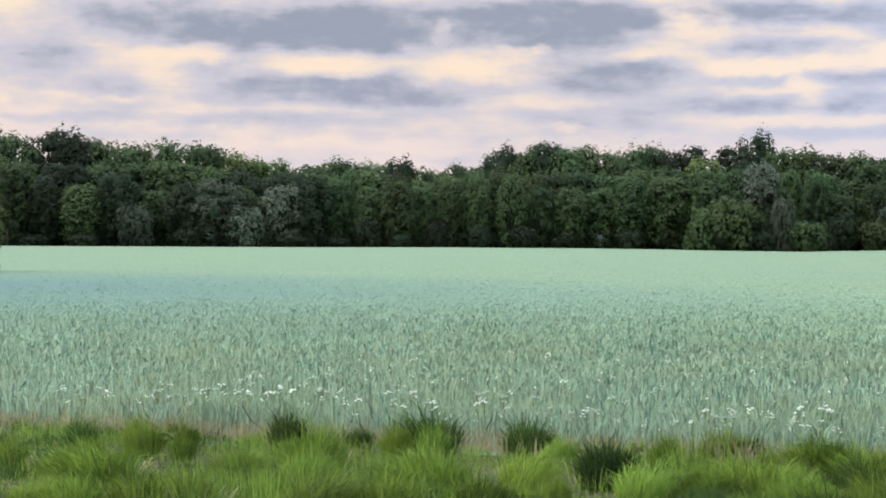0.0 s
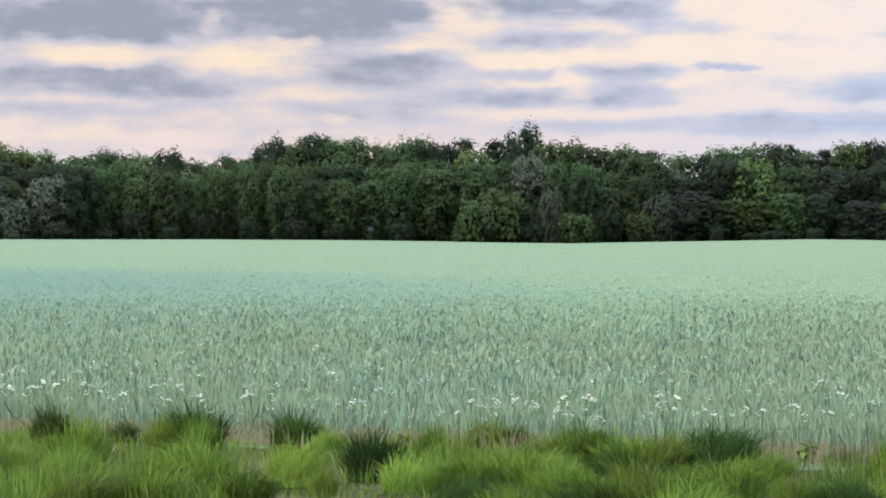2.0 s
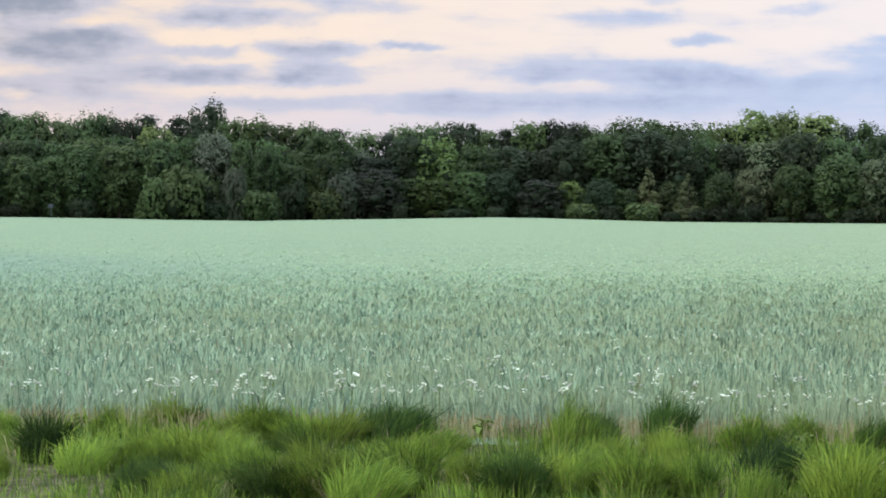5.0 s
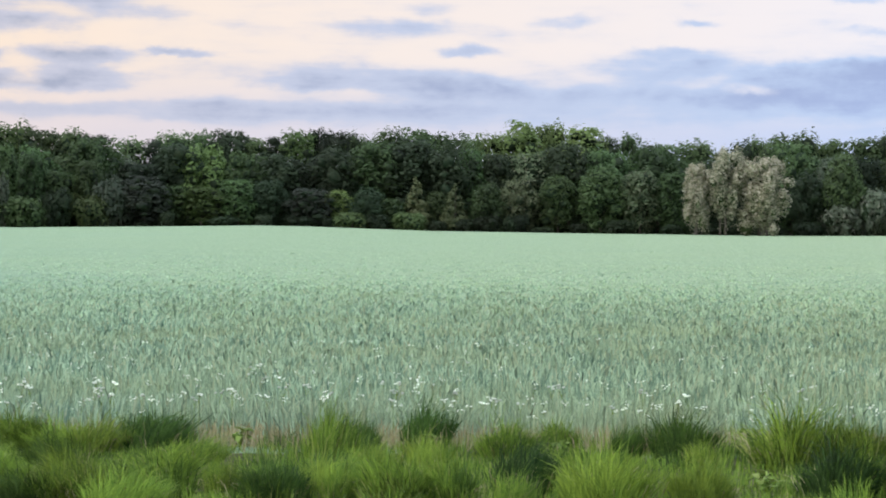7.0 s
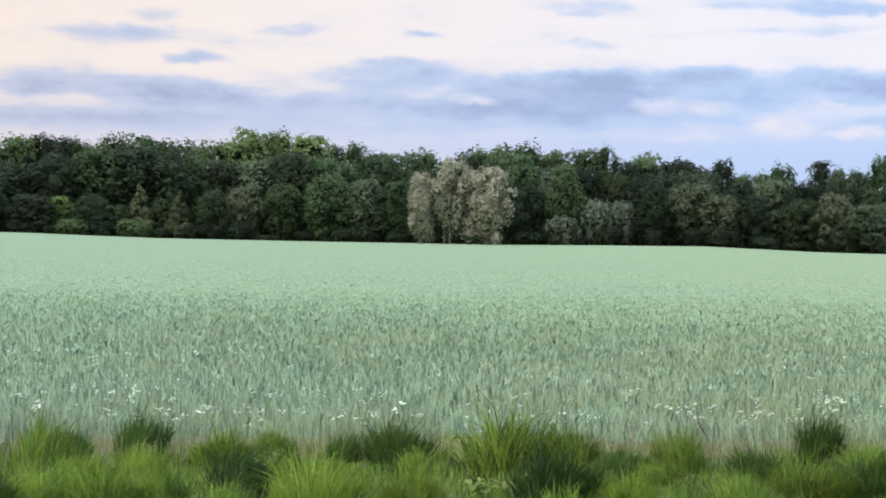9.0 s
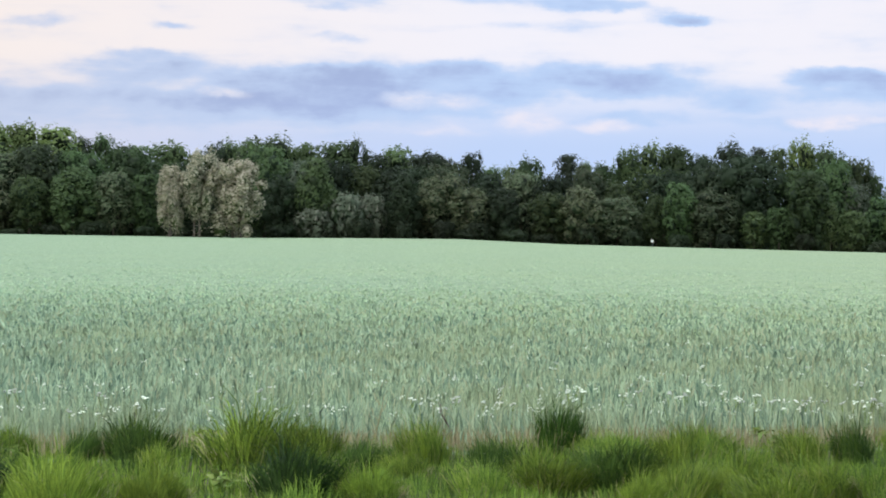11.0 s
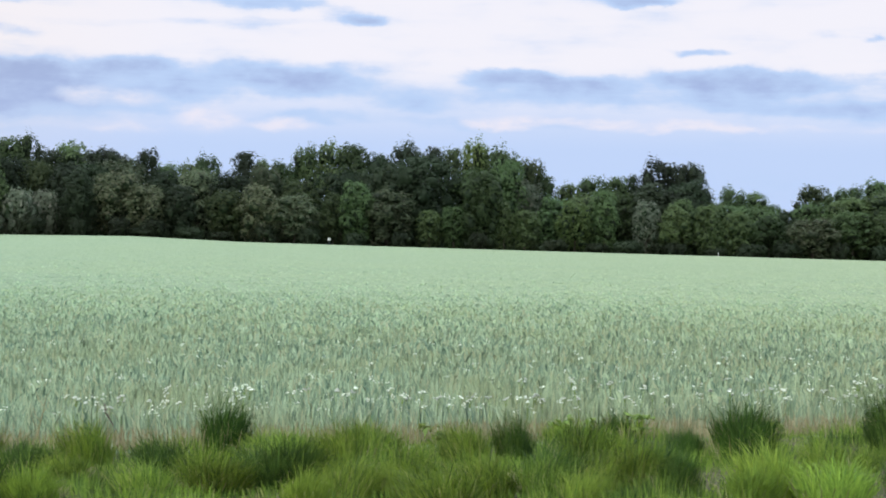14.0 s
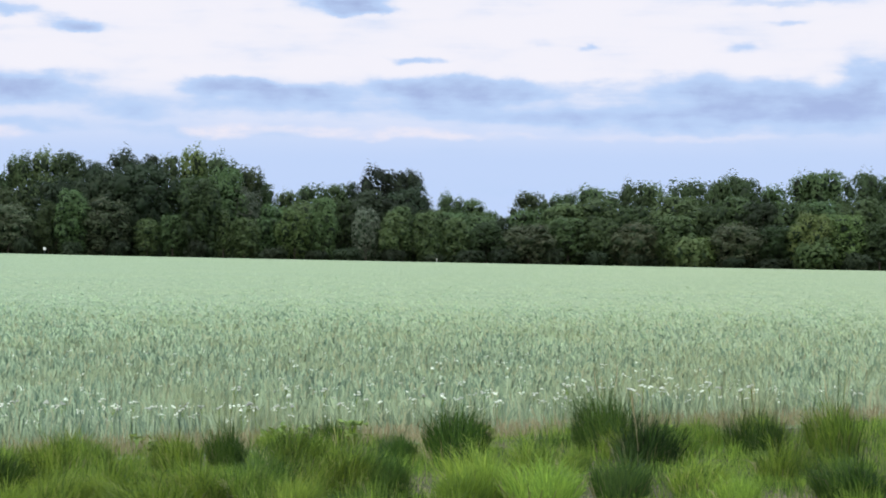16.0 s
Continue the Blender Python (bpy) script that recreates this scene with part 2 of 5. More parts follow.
def relief(tree, bsdf, height_socket, strength, distance):
    b = tree.nodes.new("ShaderNodeBump")
    b.inputs["Strength"].default_value, b.inputs["Distance"].default_value = strength, distance
    tree.links.new(height_socket, b.inputs["Height"])
    tree.links.new(b.outputs[0], bsdf.inputs["Normal"])


def teal_patch(tree, col):
    """Mixes the wheat towards a darker blue-green in a soft oval out in the field."""
    tc, mp = tree.nodes.new("ShaderNodeTexCoord"), tree.nodes.new("ShaderNodeMapping")
    mp.vector_type = "TEXTURE"
    mp.inputs["Location"].default_value = (-22.0, 78.0, 0.0)
    mp.inputs["Rotation"].default_value = (0, 0, radians(16))
    mp.inputs["Scale"].default_value = (36.0, 54.0, 60.0)
    tree.links.new(tc.outputs["Object"], mp.inputs[0])
    g = tree.nodes.new("ShaderNodeTexGradient")
    g.gradient_type = "SPHERICAL"
    tree.links.new(mp.outputs[0], g.inputs[0])
    k = tree.nodes.new("ShaderNodeMath")
    k.operation = "MULTIPLY"
    tree.links.new(g.outputs[1], k.inputs[0])
    k.inputs[1].default_value = 1.0
    k.use_clamp = True
    return mixed(tree, k.outputs[0], col, (0.15, 0.25, 0.225))


def bearing_tint(tree, col):
    """Tints the wheat by bearing: a little yellower further round to the east."""
    tc, sp = tree.nodes.new("ShaderNodeTexCoord"), tree.nodes.new("ShaderNodeSeparateXYZ")
    tree.links.new(tc.outputs["Object"], sp.inputs[0])
    turn, mr = tree.nodes.new("ShaderNodeMath"), tree.nodes.new("ShaderNodeMapRange")
    turn.operation = "ARCTAN2"
    tree.links.new(sp.outputs[0], turn.inputs[0])
    tree.links.new(sp.outputs[1], turn.inputs[1])
    tree.links.new(turn.outputs[0], mr.inputs[0])
    mr.inputs[1].default_value, mr.inputs[2].default_value = 0.15, 1.05
    n = tree.nodes.new("ShaderNodeMix")
    n.data_type, n.blend_type = "RGBA", "MULTIPLY"
    n.inputs[0].default_value = 1.0
    tree.links.new(col, n.inputs[6])
    tree.links.new(mixed(tree, mr.outputs[0], (0.94, 1.0, 1.03), (1.06, 1.01, 0.93)), n.inputs[7])
    return n.outputs[2]


def leafy(name, dark, light, tip=None, patch=0.35, glow=0.40, rough=0.6, tip_share=0.8, patchy=0.5, vary=0.42, hues=(0.478, 0.518)):
    """Foliage: each leaf its own shade, each plant its own tone, light coming through."""
    m, tree, bsdf = material(name, rough)
    bsdf.inputs["Specular IOR Level"].default_value = 0.2
    isl = tree.nodes.new("ShaderNodeNewGeometry").outputs["Random Per Island"]
    obj = tree.nodes.new("ShaderNodeObjectInfo").outputs["Random"]
    col = mixed(tree, isl, dark, light)
    if tip:
        pick = tree.nodes.new("ShaderNodeMath")
        pick.operation = "GREATER_THAN"
        tree.links.new(isl, pick.inputs[0])
        pick.inputs[1].default_value = tip_share
        col = mixed(tree, pick.outputs[0], col, tip)
    damp = tree.nodes.new("ShaderNodeMath")
    damp.operation = "MULTIPLY"
    tree.links.new(noise_of(tree, patch, 3), damp.inputs[0])
    damp.inputs[1].default_value = patchy
    col = mixed(tree, damp.outputs[0], col, tuple(0.7 * c for c in dark))
    if name.startswith("wheat"):
        olive = tree.nodes.new("ShaderNodeMath")
        olive.operation = "MULTIPLY"
        tree.links.new(noise_of(tree, 0.5, 4, (1, 1, 1), 0.44, 0.66), olive.inputs[0])
        olive.inputs[1].default_value = 0.55
        col = mixed(tree, olive.outputs[0], col, (0.375, 0.44, 0.235))
        col = bearing_tint(tree, teal_patch(tree, col))
    hsv = tree.nodes.new("ShaderNodeHueSaturation")
    tree.links.new(col, hsv.inputs["Color"])
    for key, lo, hi, src in (("Hue", *hues, obj), ("Value", 1 - vary, 1 + vary, obj)):
        r = tree.nodes.new("ShaderNodeMapRange")
        mul = tree.nodes.new("ShaderNodeMath")
        mul.operation = "FRACT"
        scl = tree.nodes.new("ShaderNodeMath")
        scl.operation = "MULTIPLY"
        tree.links.new(src, scl.inputs[0])
        scl.inputs[1].default_value = 1.0 if key == "Hue" else 7.31
        tree.links.new(scl.outputs[0], mul.inputs[0])
        tree.links.new(mul.outputs[0], r.inputs[0])
        r.inputs[3].default_value, r.inputs[4].default_value = lo, hi
        tree.links.new(r.outputs[0], hsv.inputs[key])
    tree.links.new(hsv.outputs[0], bsdf.inputs["Base Color"])
    if glow:
        tr, mx = tree.nodes.new("ShaderNodeBsdfTranslucent"), tree.nodes.new("ShaderNodeMixShader")
        tree.links.new(hsv.outputs[0], tr.inputs[0])
        mx.inputs[0].default_value = glow
        tree.links.new(bsdf.outputs[0], mx.inputs[1])
        tree.links.new(tr.outputs[0], mx.inputs[2])
        tree.links.new(mx.outputs[0], tree.nodes["Material Output"].inputs[0])
    return m


LEAF = {
    "b": leafy("leaves_green", (0.076, 0.124, 0.052), (0.106, 0.164, 0.062)),
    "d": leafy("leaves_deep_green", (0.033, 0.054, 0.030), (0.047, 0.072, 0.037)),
    "l": leafy("leaves_fresh_green", (0.121, 0.179, 0.059), (0.159, 0.226, 0.075)),
    "o": leafy("leaves_olive", (0.100, 0.132, 0.071), (0.140, 0.173, 0.092), (0.17, 0.18, 0.115)),
    "p": leafy("leaves_silvery", (0.108, 0.141, 0.095), (0.148, 0.182, 0.127), (0.20, 0.215, 0.165)),
    "u": leafy("leaves_brownish", (0.035, 0.046, 0.036), (0.056, 0.067, 0.048)),
    "r": leafy("needles_dark", (0.027, 0.042, 0.026), (0.045, 0.062, 0.037)),
    "m": leafy("leaves_yellow_green", (0.076, 0.117, 0.046), (0.124, 0.172, 0.067)),
    "L": leafy("leaves_and_blossom", (0.23, 0.25, 0.15), (0.40, 0.39, 0.27), (0.58, 0.53, 0.42), tip_share=0.45, vary=0.06, patchy=0.3),
}
LEAF["e"] = LEAF["d"]
# shrub leaves darkened: the shade at the wood's foot is put into their colour
LEAF["s"] = leafy("leaves_painted_shade_shrub", (0.029, 0.045, 0.026), (0.050, 0.072, 0.035))
LEAF["c"] = leafy("leaves_pale_olive", (0.117, 0.142, 0.065), (0.184, 0.205, 0.104))
LEAF["k"] = LEAF["m"]
bark, tree_, bs = material("bark", 0.9)
tree_.links.new(mixed(tree_, noise_of(tree_, 3.0, 5, (3, 3, 0.5)), (0.07, 0.06, 0.05), (0.19, 0.165, 0.14)), bs.inputs["Base Color"])
relief(tree_, bs, noise_of(tree_, 6.0, 4, (4, 4, 0.6)), 0.6, 0.05)
# near-black leaf colour that paints the shade in the depth of the wood
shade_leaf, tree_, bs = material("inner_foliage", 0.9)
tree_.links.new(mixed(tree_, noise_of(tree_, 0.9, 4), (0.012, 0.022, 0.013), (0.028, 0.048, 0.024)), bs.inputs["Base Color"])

WHEAT_DARK, WHEAT_LIGHT = (0.130, 0.230, 0.165), (0.610, 0.785, 0.515)
wheat_mat = leafy("wheat_blades", WHEAT_DARK, WHEAT_LIGHT, (0.47, 0.53, 0.34), patch=0.10, glow=0.28, rough=0.5, tip_share=0.86, patchy=0.22)
# narrower tones than the near blades: far-off top light is put into the colour
toplit_ear_mat = leafy("wheat_ears", (0.165, 0.262, 0.180), (0.440, 0.580, 0.355), patch=0.10, glow=0.3, rough=0.5, patchy=0.15)
wheat_sheet, tree_, bs = material("wheat_canopy", 0.75)
fine = noise_of(tree_, 3.5, 9, (1, 1, 1), 0.34, 0.66)
broad = noise_of(tree_, 0.06, 4, (1, 1, 1), 0.35, 0.65)
tree_.links.new(bearing_tint(tree_, teal_patch(tree_, mixed(tree_, broad, mixed(tree_, fine, (0.175, 0.250, 0.158), (0.330, 0.432, 0.270)), mixed(tree_, fine, (0.190, 0.265, 0.163), (0.345, 0.442, 0.265))))), bs.inputs["Base Color"])
relief(tree_, bs, noise_of(tree_, 5.0, 5), 0.7, 0.12)
soil, tree_, bs = material("dry_ground", 0.95)
crumb = noise_of(tree_, 9.0, 6)
tree_.links.new(mixed(tree_, noise_of(tree_, 0.7, 4), mixed(tree_, crumb, (0.080, 0.072, 0.042), (0.225, 0.200, 0.125)), mixed(tree_, crumb, (0.045, 0.055, 0.022), (0.13, 0.125, 0.065))), bs.inputs["Base Color"])
relief(tree_, bs, crumb, 0.8, 0.04)
GRASS = [
    leafy("grass_mid", (0.042, 0.092, 0.013), (0.310, 0.450, 0.048), (0.42, 0.44, 0.13), vary=0.14, patch=0.9, glow=0.3, tip_share=0.95, patchy=0.35, hues=(0.495, 0.512)),
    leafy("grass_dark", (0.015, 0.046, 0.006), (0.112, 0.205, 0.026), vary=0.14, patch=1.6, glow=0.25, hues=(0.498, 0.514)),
    leafy("grass_fresh", (0.110, 0.205, 0.026), (0.375, 0.520, 0.066), vary=0.14, patch=0.9, glow=0.3, patchy=0.35, hues=(0.493, 0.512)),
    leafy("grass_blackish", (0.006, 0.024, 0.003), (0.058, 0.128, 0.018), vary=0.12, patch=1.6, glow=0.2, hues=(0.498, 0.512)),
]
straw = leafy("straw", (0.30, 0.28, 0.13), (0.54, 0.50, 0.28), patch=2.0, glow=0.15)
weed_leaf = leafy("weed_leaf", (0.13, 0.22, 0.04), (0.30, 0.40, 0.11), (0.48, 0.46, 0.22), patch=3.0, glow=0.3)
petal = leafy("white_petal", (0.84, 0.90, 0.78), (0.92, 0.96, 0.88), patch=4.0, glow=0.2)
twig_mat, tree_, bs = material("dead_twig", 0.9)
tree_.links.new(mixed(tree_, noise_of(tree_, 8.0, 4), (0.07, 0.055, 0.045), (0.20, 0.165, 0.14)), bs.inputs["Base Color"])
paint, tree_, bs = material("white_paint", 0.5)
tree_.links.new(mixed(tree_, noise_of(tree_, 4.0, 4), (0.82, 0.83, 0.82), (0.68, 0.69, 0.67)), bs.inputs["Base Color"])
grey_paint, tree_, bs = material("grey_metal", 0.5)
tree_.links.new(mixed(tree_, noise_of(tree_, 4.0, 4), (0.075, 0.09, 0.11), (0.05, 0.06, 0.07)), bs.inputs["Base Color"])

# ---------------------------------------------------------------- the lie of the land
# The verge runs straight past the standing point; bearing 23 is square to it. "along" and "across" are metres in its frame.
SQUARE = radians(23)
NX, NY, TX, TY = math.sin(SQUARE), math.cos(SQUARE), math.cos(SQUARE), -math.sin(SQUARE)
FAR = 370.0          # the wood's edge
WHEAT_TOP, FIELD_DROP = 0.5, 0.2
CREST = [(-14, .150), (-4, .156), (0, .171), (4, .164), (7, .135), (10, .105), (12, .138), (14, .173), (16.6, .229), (18, .22), (19.7, .175),
         (21.5, .130), (26, .108), (31.6, .105), (34, .129), (37, .145), (40, .035), (44, -.022), (50.6, -.102), (57, -.174), (64, -.245), (70, -.29)]
CREST_B, CREST_E = (np.array(c) for c in zip(*CREST))


def rise(b):
    """How far the field's far edge lies above the near field, by bearing in degrees."""
    return 1.3 + FAR * np.tan(np.radians(np.interp(b, CREST_B, CREST_E)))


def ground_z(x, y):
    x, y = np.asarray(x, float), np.asarray(y, float)
    r, b = np.hypot(x, y), np.degrees(np.arctan2(x, y))
    across = x * NX + y * NY
    s = np.clip((across - 15.3) / 2.0, 0, 1)
    drop = -FIELD_DROP * s * s * (3 - 2 * s)
    ahead = np.clip(across / 12.0, 0, 1)
    return drop + ahead * rise(b) * (np.minimum(r, 420.0) / FAR) ** 2


def verge_xy(along, across):
    return along * TX + across * NX, along * TY + across * NY


def polar_xy(b, r):
    return r * math.sin(radians(b)), r * math.cos(radians(b))


def mesh_of(name, verts, faces, mat, smooth=False):
    me = bpy.data.meshes.new(name)
    me.from_pydata(verts, [], faces)
    me.materials.append(mat)
    if smooth:
        me.polygons.foreach_set("use_smooth", [True] * len(me.polygons))
    me.update()
    return me


def mesh_np(name, verts, faces, mat, smooth=False):
    """A mesh from an (n, 3) array of corners and an (m, k) array of faces of k corners."""
    me = bpy.data.meshes.new(name)
    n, (m, k) = len(verts), faces.shape
    me.vertices.add(n)
    me.vertices.foreach_set("co", np.asarray(verts, np.float32).ravel())
    me.loops.add(m * k)
    me.loops.foreach_set("vertex_index", faces.astype(np.int32).ravel())
    me.polygons.add(m)
    me.polygons.foreach_set("loop_start", np.arange(0, m * k, k, dtype=np.int32))
    me.polygons.foreach_set("loop_total", np.full(m, k, np.int32))
    if smooth:
        me.polygons.foreach_set("use_smooth", np.ones(m, bool))
    me.materials.append(mat)
    me.update(calc_edges=True)
    return me


def soft_normals(me, normals):
    """Leaves and blades shade as the mass that they belong to."""
    me.polygons.foreach_set("use_smooth", np.ones(len(me.polygons), bool))
    me.normals_split_custom_set_from_vertices(normals.tolist())
    return me


def part(name, me, parent, label=""):
    ob = new(name, me)
    ob.parent = parent
    return tagged(ob, label=label) if label else ob


def sheet(name, bearings, radii, lift, mat, smooth=True):
    """A polar sheet that follows the land, lifted by lift(x, y, r)."""
    B, R = np.meshgrid(np.radians(bearings), radii)
    x, y = R * np.sin(B), R * np.cos(B)
    z = ground_z(x, y) + lift(x, y, R)
    v = np.stack([x, y, z], -1).reshape(-1, 3)
    nb, nr = len(bearings), len(radii)
    i = np.arange(nb * nr).reshape(nr, nb)
    f = np.stack([i[:-1, :-1], i[:-1, 1:], i[1:, 1:], i[1:, :-1]], -1).reshape(-1, 4)[:, ::-1]
    return mesh_np(name, v, f, mat, smooth)


ground = new("ground", sheet("ground", np.linspace(-180, 180, 241), np.r_[0, np.linspace(2, 30, 40), np.geomspace(32, 4000, 60)],
                             lambda x, y, r: 0.03 * np.sin(1.7 * x + 0.6 * y) * np.sin(1.3 * y) * (r < 40) - 0.05, soil))
tagged(ground, "bare dry ground with crumbs of soil and thin grass", "ground", kind="structure")

# ---------------------------------------------------------------- wheat
rng = np.random.default_rng(5)


def wobble(along):
    """The uneven front edge of the crop."""
    return 16.15 + 0.28 * np.sin(along * 0.9) + 0.18 * np.sin(along * 2.3 + 1.0)


def crop_lift(x, y, r):
    across, along = x * NX + y * NY, x * TX + y * TY
    s = np.clip((across - wobble(along) - 0.6) / 1.2, 0, 1)
    return -0.45 + np.clip((across - wobble(along)) / 0.4, 0, 1) * 0.30 + s * (WHEAT_TOP - 0.04)


canopy = new("wheat_canopy", sheet("wheat_canopy", np.linspace(-20, 74, 420), np.r_[np.linspace(15.5, 26, 46), np.geomspace(26.6, 368, 70)], crop_lift, wheat_sheet))
tagged(canopy, "dense blue-green mass of young wheat", "wheat", kind="stuff")


def scatter(r0, r1, n, b0=-17.0, b1=71.0):
    """Places by distance, thinner with distance as the eye sees them."""
    r = 1 / rng.uniform(1 / r1, 1 / r0, n)
    b = np.radians(rng.uniform(b0, b1, n))
    return r * np.sin(b), r * np.cos(b), r


NORMALS = []


def blades(x, y, z, height, width, lean, droop=0.5, base_share=1.0, way=None, turn=0.46):
    """Flat tapering blades: three-point strips, one bend each."""
    n = len(x)
    face = math.atan2(-NX, NY) + rng.uniform(-0.6, 0.6, n)
    way = rng.uniform(0, 2 * np.pi, n) if way is None else way
    wx, wy = np.cos(face) * width / 2, np.sin(face) * width / 2
    lean = np.where(np.cos(way) * NX + np.sin(way) * NY < 0, 0.35 * lean, lean)
    lx, ly = np.cos(way) * lean * height, np.sin(way) * lean * height
    b = np.stack([x, y, z], -1)
    mid = b + np.stack([lx * 0.35, ly * 0.35, height * 0.62], -1)
    tip = b + np.stack([lx, ly, height * (1 - droop * lean)], -1)
    w = np.stack([wx, wy, np.zeros(n)], -1)
    nn = np.stack([rng.normal(0, 1, n) * turn - 0.15 * NX, rng.normal(0, 1, n) * turn - 0.15 * NY, np.ones(n)], -1)
    NORMALS.append(np.repeat(nn / np.linalg.norm(nn, axis=1)[:, None], 5, 0))
    v = np.stack([b - w * 0.8 * base_share, b + w * 0.8 * base_share, mid - w, mid + w, tip], 1).reshape(-1, 3)
    o = np.arange(n)[:, None] * 5
    f = np.concatenate([o + [0, 1, 3], o + [0, 3, 2], o + [2, 3, 4]], 0)
    return v, f


def joined(chunks):
    vs, fs, n = [], [], 0
    for v, f in chunks:
        vs.append(v)
        fs.append(f + n)
        n += len(v)
    return np.concatenate(vs), np.concatenate(fs)


def bladed(name, chunks, mat):
    """One mesh of blades out of several sowings."""
    me = mesh_np(name, *joined(chunks), mat)
    soft_normals(me, np.concatenate(NORMALS))
    NORMALS.clear()
    return me


def wheat(r0, r1, n, size, lean_hi, top, fade):
    x, y, r = scatter(r0, r1, n)
    across, along = x * NX + y * NY, x * TX + y * TY
    keep = across > wobble(along) + np.abs(rng.normal(0, 0.12, n)) + rng.random(n) ** 2 * 0.9 * np.clip(np.sin(along * 1.7 + 0.6) + np.sin(along * 4.3), 0, 1)
    keep &= rng.random(n) > np.clip((r - fade) / (r1 - fade), 0, 1)
    keep &= (r0 < 16) | (rng.random(n) < np.clip((r - r0) / 26, 0, 1))
    x, y, r, across, along = x[keep], y[keep], r[keep], across[keep], along[keep]
    n = len(x)
    edge = np.clip((across - wobble(along)) / 1.5, 0, 1)
    tops = top - 0.15 * np.clip((r - 22) / 45, 0, 1)
    h = (0.36 + (tops - 0.36) * edge) * rng.uniform(0.80, 1.10, n)
    # leaves and ears spring from the upper part of the stems; at the field's edge the whole stem shows
    share = np.where(edge < 0.9, rng.uniform(0.3, 1.0, n), rng.uniform(0.12, 0.34, n))
    foot = ground_z(x, y) - 0.02 + h * (1 - share)
    wide = size * 17 * (r / 20) ** 0.68 * rng.uniform(0.55, 1.5, n) * np.clip(r / 24, 0.72, 1)
    return blades(x, y, foot, h * share, wide, rng.uniform(0.1 + 0.6 * np.clip((r - 20) / 50, 0, 1), lean_hi) * (1 + 1.5 * np.clip((r - 20) / 50, 0, 1)), droop=0.3, turn=np.clip(10 / r, 0.1, 0.46),
                  way=math.atan2(NY, NX) + rng.normal(0, 1, n) * np.clip(2.6 - 2.0 * (r - 18) / 42, 0.6, 2.6))


near_wheat = new("wheat_plants", bladed("wheat_plants", [wheat(15.5, 62, 175000, 0.0010, 1.2, 0.57, 26)], wheat_mat))
tagged(near_wheat, "blue-green blades and ears of young wheat in a wide field", "wheat", kind="stuff")
far_wheat = new("wheat_ears", bladed("wheat_ears", [wheat(26, 210, 85000, 0.0010, 1.2, 0.57, 70)], toplit_ear_mat))
tagged(far_wheat, "young wheat far out in the field, even top light put into its green", "wheat", kind="stuff")


# ---------------------------------------------------------------- trees
def tube(path, radii, sides=7):
    """Corners and faces of a tapering tube along a line of points."""
    v, f = [], []
    for (x, y, z), r in zip(path, radii):
        for k in range(sides):
            a = 2 * math.pi * k / sides
            v.append((x + r * math.cos(a), y + r * math.sin(a), z))
    for s in range(len(path) - 1):
        for k in range(sides):
            a, b = s * sides + k, s * sides + (k + 1) % sides
            f.append((a, b, b + sides, a + sides))
    return v, f


def trunk_mesh(height, radius, crown_low, spread, seed, stems=1):
    rs = random.Random(seed)
    v, f = [], []

    def add(path, radii, sides=7):
        tv, tf = tube(path, radii, sides)
        n = len(v)
        v.extend(tv)
        f.extend(tuple(i + n for i in q) for q in tf)

    for s in range(stems):
        ox, oy = (0, 0) if stems == 1 else (rs.uniform(-0.12, 0.12) * spread, rs.uniform(-0.1, 0.1) * spread)
        bend = [(rs.uniform(-0.03, 0.03) * height, rs.uniform(-0.03, 0.03) * height) for _ in range(4)]
        pts = [(ox, oy, -0.4)] + [(ox + bend[k][0] * (k + 1) / 4, oy + bend[k][1] * (k + 1) / 4, height * (0.2 * (k + 1))) for k in range(4)]
        add(pts, [radius * 1.35, radius, radius * 0.8, radius * 0.55, radius * 0.2])
        for k in range(6):
            a, z0 = rs.uniform(0, 6.28), height * rs.uniform(crown_low, 0.65)
            reach = spread * rs.uniform(0.2, 0.36)
            add([(ox, oy, z0), (ox + reach * 0.5 * math.cos(a), oy + reach * 0.5 * math.sin(a), z0 + reach * 0.5),
                 (ox + reach * math.cos(a), oy + reach * math.sin(a), z0 + reach * 0.9)], [radius * 0.4, radius * 0.26, radius * 0.08], 5)
    return mesh_of("trunk", v, f, bark, True)


